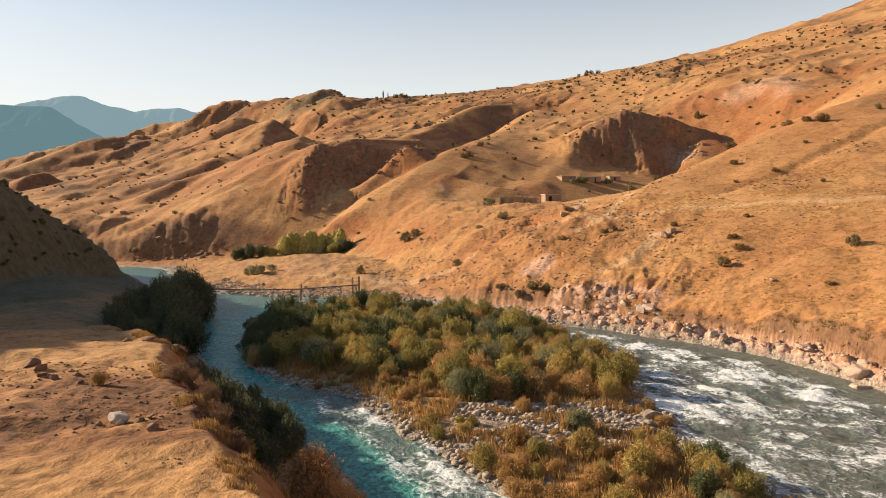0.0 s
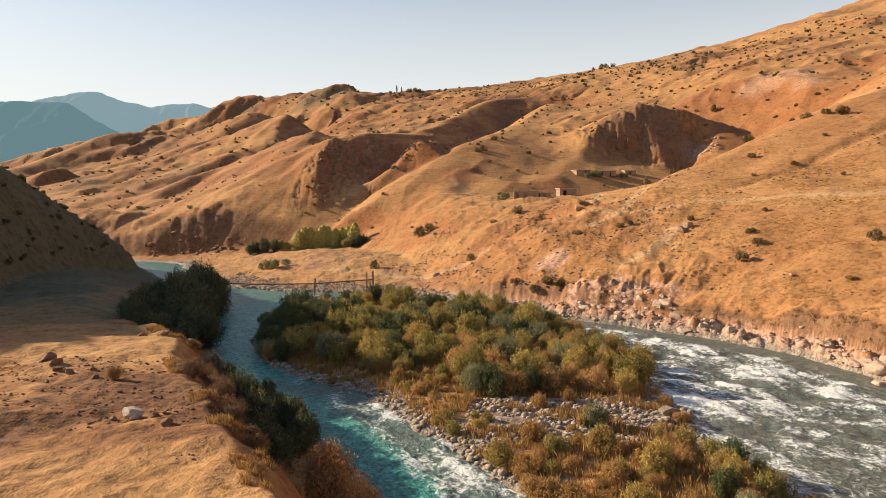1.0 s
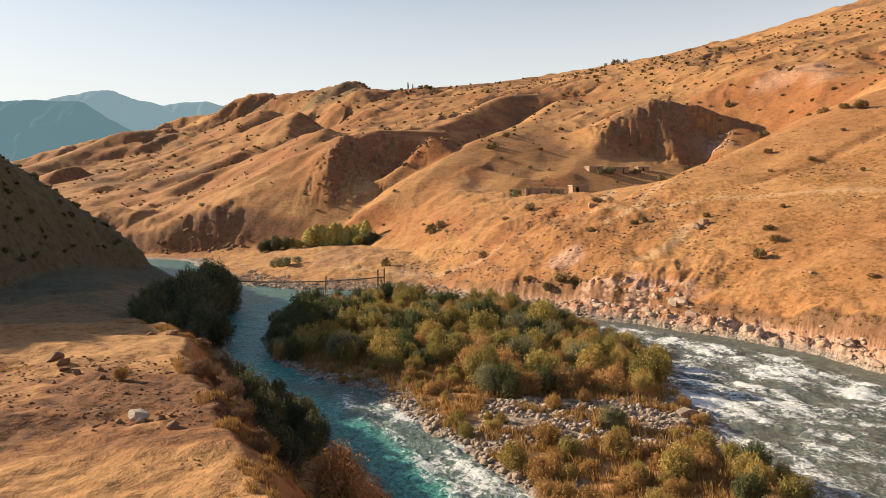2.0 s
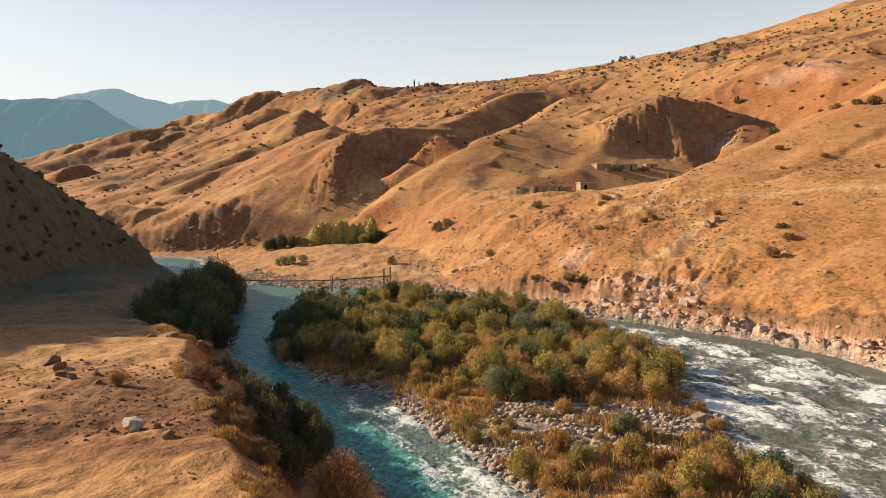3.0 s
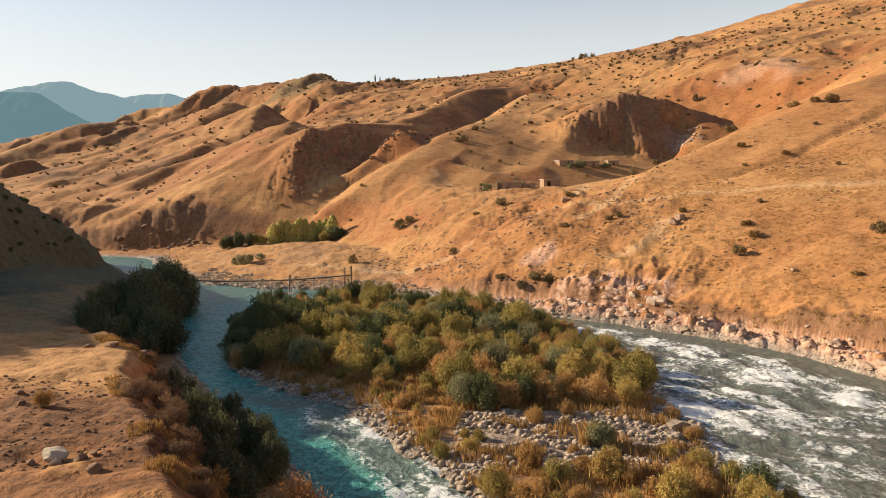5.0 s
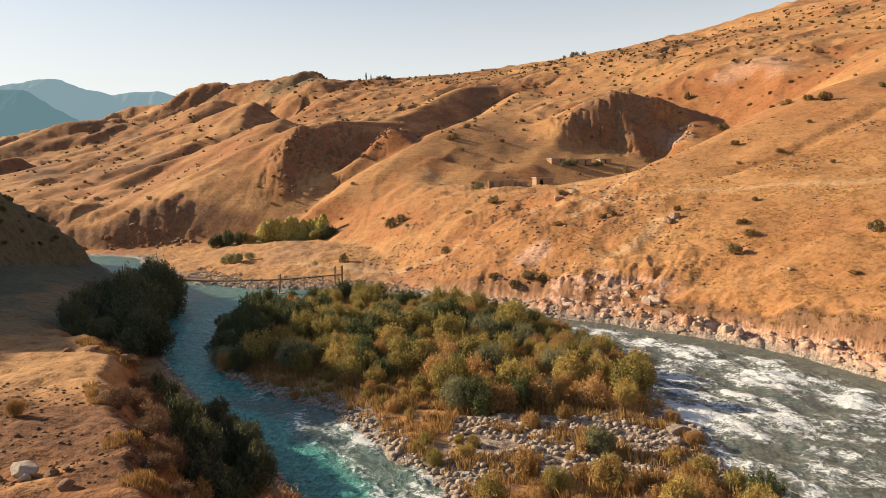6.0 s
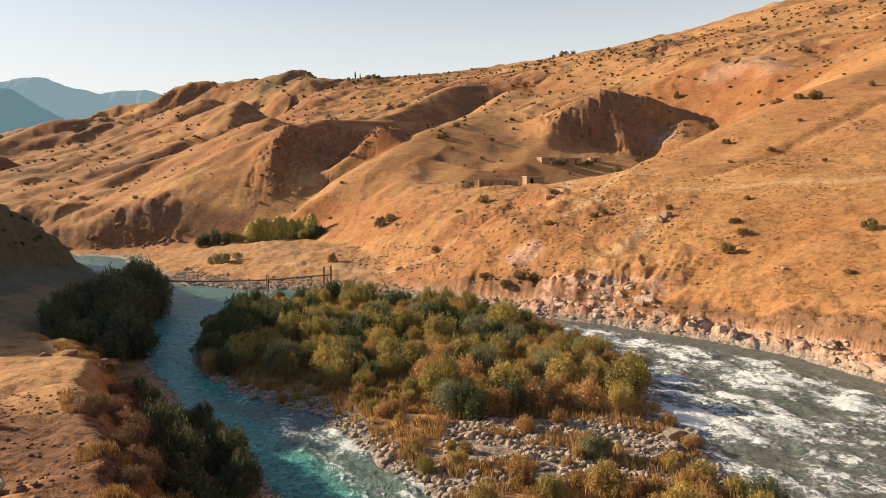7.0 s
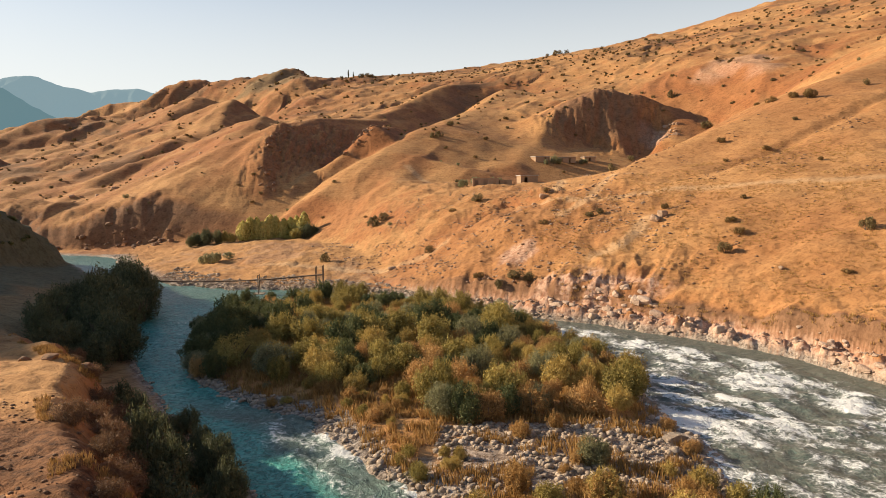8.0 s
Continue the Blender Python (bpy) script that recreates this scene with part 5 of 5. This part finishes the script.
# ---- dry grass ----
def grasses():
    r = np.random.default_rng(21)
    tufts = [blade_mesh(500 + k, 16, 1.0, 0.45, 0.035) for k in range(5)]
    x, y = r.uniform(-42, 30, 30000), r.uniform(44, 168, 30000)
    z, inf = ground(x, y)
    patch = fbm(x, y, 6, 3, seed=58)
    ok = (inf["d_isl"] > 1.4) & (z > 0.3) & (patch > np.where((y > 66) & (y < 82) & (x > 1), 0.15, -0.45))
    rows = [(a, b, c - 0.03, s, s * 1.1) for a, b, c, s in zip(x[ok], y[ok], z[ok], r.uniform(0.45, 1.15, 30000)[ok])][:9500]
    joined("dry_grass", tufts, rows, LEAVES["gold"], "golden dry grass among the island's shrubs", "grass", seed=1)
    x, y = r.uniform(-46, -2, 40000), r.uniform(32, 95, 40000)
    z, inf = ground(x, y)
    patch = fbm(x, y, 5, 3, seed=59)
    rim = (inf["edge"] > -7) & (inf["edge"] < 2.2)
    ok = (z > 1.2) & (rim & (patch > 0.25) | (inf["edge"] > 0) & (patch > 0.8))
    rows = [(a, b, c - 0.02, s, s) for a, b, c, s in zip(x[ok], y[ok], z[ok], np.where(rim, r.uniform(0.2, 0.55, 40000), r.uniform(0.12, 0.25, 40000))[ok])][:5200]
    joined("dry_grass", tufts, rows, LEAVES["gold"], "straw-coloured grass on the terrace and its rim", "grass", seed=2)
    x, y = r.uniform(28, 110, 30000), r.uniform(95, 200, 30000)
    z, inf = ground(x, y)
    ok = (inf["d_foot"] > 2.5) & (fbm(x, y, 9, 3, seed=60) > -0.1)
    rows = [(a, b, c - 0.02, s, s * 0.7) for a, b, c, s in zip(x[ok], y[ok], z[ok], r.uniform(0.3, 0.6, 30000)[ok])][:6000]
    lip = (inf["d_foot"] > 0.9) & (inf["d_foot"] < 2.0) & (z > 2.2)
    rows += [(a, b, c - 0.02, s, s * 0.8) for a, b, c, s in zip(x[lip], y[lip], z[lip], r.uniform(0.4, 0.9, 30000)[lip])][:900]
    joined("dry_grass", tufts, rows, LEAVES["gold"], "sparse golden grass tussocks on the near slope", "grass", seed=3)


grasses()


# ---- grove by the meadow ----
def poplar_mesh(seed, leaves=900):
    r = np.random.default_rng(seed)
    h = r.uniform(0.02, 1.0, leaves)
    rad = 0.21 * np.sin(math.pi * np.clip(0.15 + 0.85 * h, 0.05, 1)) ** 0.6 * r.uniform(0.5, 1.1, leaves)
    a = r.uniform(0, math.tau, leaves)
    co = np.stack([rad * np.cos(a), rad * np.sin(a), h], -1)
    nor = np.stack([np.cos(a), np.sin(a), 0.2 + 0 * a], -1) + 0.6 * r.normal(size=(leaves, 3))
    nor /= np.linalg.norm(nor, axis=1, keepdims=True)
    up = np.cross(nor, np.cross(np.array([0, 0, 1.0]), nor))
    up /= np.linalg.norm(up, axis=1, keepdims=True)
    side = np.cross(nor, up)
    s = r.uniform(0.018, 0.04, leaves)[:, None]
    return np.stack([co - up * s * 1.5, co + side * s, co + up * s * 1.5, co - side * s], 1).reshape(-1, 3), np.arange(4 * leaves).reshape(-1, 4)


def poplars(places, colour, label, group, seed, slim=0.85):
    crowns = [mesh_of("poplar crown", *poplar_mesh(seed + k), LEAVES[colour]) for k in range(4)]
    co, fc = [], []
    tube(co, fc, (0, 0, -0.03), (0, 0, 0.85), 0.018, 0.004, 6)
    trunk = mesh_of("poplar trunk", co, fc, M_WOOD)
    r = random.Random(seed)
    zs = height_at([p[0] for p in places], [p[1] for p in places])
    for (x, y, h), z in zip(places, zs):
        top = tagged(new("poplar"), label, "tree", group)
        top.matrix_basis = pose(x, y, z, r.uniform(-2, 2), r.uniform(-2, 2), r.uniform(0, 360)) @ Matrix.Diagonal((slim * h * r.uniform(0.9, 1.3), slim * h, h, 1))
        new("crown", r.choice(crowns)).parent = top
        new("trunk", trunk).parent = top


r_ = random.Random(77)
poplars([(-69 + 1.2 * k + r_.uniform(-0.5, 0.5), 297 + 0.1 * k + r_.uniform(-2.5, 2.5), r_.uniform(6.5, 9.5)) for k in range(22)], "poplar", "slender yellow-green poplar in the valley grove", "poplars in the grove", 600, 1.15)
plants("thicket", [(-86, 300, 3.8), (-82, 298, 3.4), (-78, 296, 3.0), (-43, 292, 3.4), (-40, 291, 2.8), (-89, 298, 2.6)], "round trees in the grove", 78, "tree", "tree", (1.2, 1.5), "dark green round tree in the valley grove")
plants("green", [(-74, 295, 2.8), (-71, 294, 2.4), (-46, 291, 2.6)], "round trees in the grove", 79, "tree", "tree", (1.1, 1.4), "olive-green round tree in the valley grove")
poplars([(-84, 1012, 11), (-77, 1010, 9)], "dark", "dark slender tree on the skyline", "trees on the skyline", 610, 0.42)
plants("hill", [(-66, 1010, 5), (-58, 1012, 4), (-50, 1009, 3), (218, 1060, 6), (226, 1064, 5), (236, 1062, 5), (208, 1066, 4)], "trees on the skyline", 80, "tree", "tree", (0.9, 1.1), "dark round tree on the skyline")


# ---- building helpers for houses and the bridge ----
def boxes(items):
    """One bmesh of several boxes (x0, x1, y0, y1, z0, z1) with softened edges."""
    bm = bmesh.new()
    for x0, x1, y0, y1, z0, z1 in items:
        m = Matrix.Translation(((x0 + x1) / 2, (y0 + y1) / 2, (z0 + z1) / 2)) @ Matrix.Diagonal((x1 - x0, y1 - y0, z1 - z0, 1))
        bmesh.ops.create_cube(bm, size=1.0, matrix=m)
    bmesh.ops.bevel(bm, geom=bm.edges[:], offset=0.03, segments=1, affect="EDGES")
    return bm


def part(name, bm, mat, parent, label=""):
    me = bpy.data.meshes.new(name)
    bm.to_mesh(me)
    bm.free()
    me.materials.append(mat)
    ob = new(name, me)
    ob.parent = parent
    return tagged(ob, label)


def plaster(name, low, high):
    m, t, b = material(name, 0.95)
    n = noise_at(t, 1.8, 6, 0.7)
    t.links.new(mix(t, n, low, high), b.inputs["Base Color"])
    bump(t, b, n, 0.5, 0.1)
    return m


M_CLAY = plaster("sun-dried clay", (0.26, 0.165, 0.10), (0.44, 0.31, 0.20))
M_ROOF = plaster("grey earth roof", (0.30, 0.26, 0.22), (0.55, 0.50, 0.44))
M_PLANK = plaster("weathered timber", (0.07, 0.05, 0.038), (0.20, 0.145, 0.105))
M_IRON = plaster("rusty iron", (0.07, 0.04, 0.028), (0.17, 0.09, 0.055))


def house(x, y, turn, wide, deep, high, label, roof=True, gaps=((0.2, 0.4),)):
    """A low clay house: four walls, the front one with openings, and a flat roof with eaves."""
    top = tagged(new("house"), label, "house", "clay houses")
    z = float(height_at([x], [y])[0])
    top.matrix_basis = pose(x, y, z, 0, 0, turn)
    w, d, th = wide / 2, deep / 2, 0.35
    front, at = [], -w
    for a, b in gaps:
        front += [(at, -w + a * wide, -d, -d + th, -1.2, high), (-w + a * wide, -w + b * wide, -d, -d + th, high * 0.78, high)]
        at = -w + b * wide
    front.append((at, w, -d, -d + th, -1.2, high))
    part("wall", boxes(front), M_CLAY, top)
    part("wall", boxes([(-w, w, d - th, d, -1.2, high)]), M_CLAY, top)
    part("wall", boxes([(-w, -w + th, -d + th, d - th, -1.2, high)]), M_CLAY, top)
    part("wall", boxes([(w - th, w, -d + th, d - th, -1.2, high * 0.98)]), M_CLAY, top)
    if roof:
        part("roof", boxes([(-w - 0.3, w + 0.3, -d - 0.3, d + 0.3, high, high + 0.28)]), M_ROOF, top, "flat grey earth roof")


house(64, 360, 20, 8, 5, 1.5, "low flat-roofed clay house in the hollow", gaps=((0.62, 0.72),))
house(78, 364, -12, 9, 6, 1.6, "low flat-roofed clay house in the hollow", gaps=((0.2, 0.28), (0.66, 0.72)))
house(91, 371, 8, 6, 4.5, 1.4, "small flat-roofed clay shed in the hollow", gaps=((0.4, 0.55),))
house(42, 269, 12, 6.5, 4.5, 2.8, "small flat-roofed clay house beside the ruins")
house(26.5, 267.5, -4, 9.5, 4.5, 2.3, "roofless clay ruin with empty doorways", False, ((0.08, 0.22), (0.42, 0.6), (0.78, 0.9)))
house(33.5, 268.5, 10, 4.5, 4, 1.7, "roofless clay ruin with a broken wall", False, ((0.3, 0.6),))
plants("grey", [(70, 357, 2.4), (73, 358, 1.9), (85, 362, 2.0), (88, 364, 1.5), (66, 354.5, 1.5)], "trees by the houses", 81, "tree", "tree", (1.0, 1.3), "pale grey-green tree beside the clay houses")


# ---- suspension footbridge ----
def post_bm(points, radius):
    bm = bmesh.new()
    co, fc = [], []
    for a, b in zip(points, points[1:]):
        tube(co, fc, a, b, radius, radius, 6)
    vs = [bm.verts.new(c) for c in co]
    for f in fc:
        bm.faces.new([vs[i] for i in f])
    return bm


def footbridge():
    top = tagged(new("footbridge"), "narrow timber suspension footbridge with thin cables over the river", "bridge")
    left, mid, right = Vector((-72, 177, 5.3)), Vector((-38, 184.5, 3.4)), Vector((-23.5, 193, 3.5))
    line = [left.lerp(mid, k / 14) - Vector((0, 0, 0.5 * math.sin(math.pi * k / 14))) for k in range(14)] + [mid.lerp(right, k / 6) for k in range(7)]
    bm = bmesh.new()
    for a, b in zip(line, line[1:]):
        way = (b - a).normalized()
        side = Vector((-way.y, way.x, 0)).normalized() * 0.55
        for k in range(6):
            p, q = a.lerp(b, k / 6 + 0.02), a.lerp(b, (k + 1) / 6 - 0.02)
            up, dn = Vector((0, 0, 0.06)), Vector((0, 0, -0.18))
            v = [bm.verts.new(c) for c in (p - side + dn, p + side + dn, q + side + dn, q - side + dn, p - side + up, p + side + up, q + side + up, q - side + up)]
            for f in ((3, 2, 1, 0), (4, 5, 6, 7), (0, 1, 5, 4), (1, 2, 6, 5), (2, 3, 7, 6), (3, 0, 4, 7)):
                bm.faces.new([v[i] for i in f])
    part("deck", bm, M_PLANK, top, "weathered plank deck")
    for s in (-0.6, 0.6):
        part("cable", post_bm([p + Vector((0.25 * s, s, 0.0)) for p in line], 0.05), M_IRON, top, "thin rusty cable")
    for p, tall in ((left, 2.4), (mid, 1.3), (right, 2.3)):
        for s in (-0.9, 0.9):
            foot = float(height_at([p.x], [p.y + s])[0]) - 0.3
            part("post", post_bm([(p.x, p.y + s, foot), (p.x, p.y + s, p.z + tall)], 0.11), M_PLANK, top)
            if p is not mid:
                part("post", post_bm([(p.x - 1.8, p.y + s, foot), (p.x - 1.8, p.y + s, p.z + tall * 0.9)], 0.1), M_PLANK, top)
        part("crossbeam", post_bm([(p.x, p.y - 1.1, p.z + tall - 0.3), (p.x, p.y + 1.1, p.z + tall - 0.3)], 0.1), M_PLANK, top)
    foot = float(height_at([mid.x], [mid.y])[0])
    part("footing", boxes([(mid.x - 1.3, mid.x + 1.3, mid.y - 1.5, mid.y + 1.5, foot - 0.5, foot + 1.0)]), M_COBBLE, top, "block of stacked stone")


footbridge()
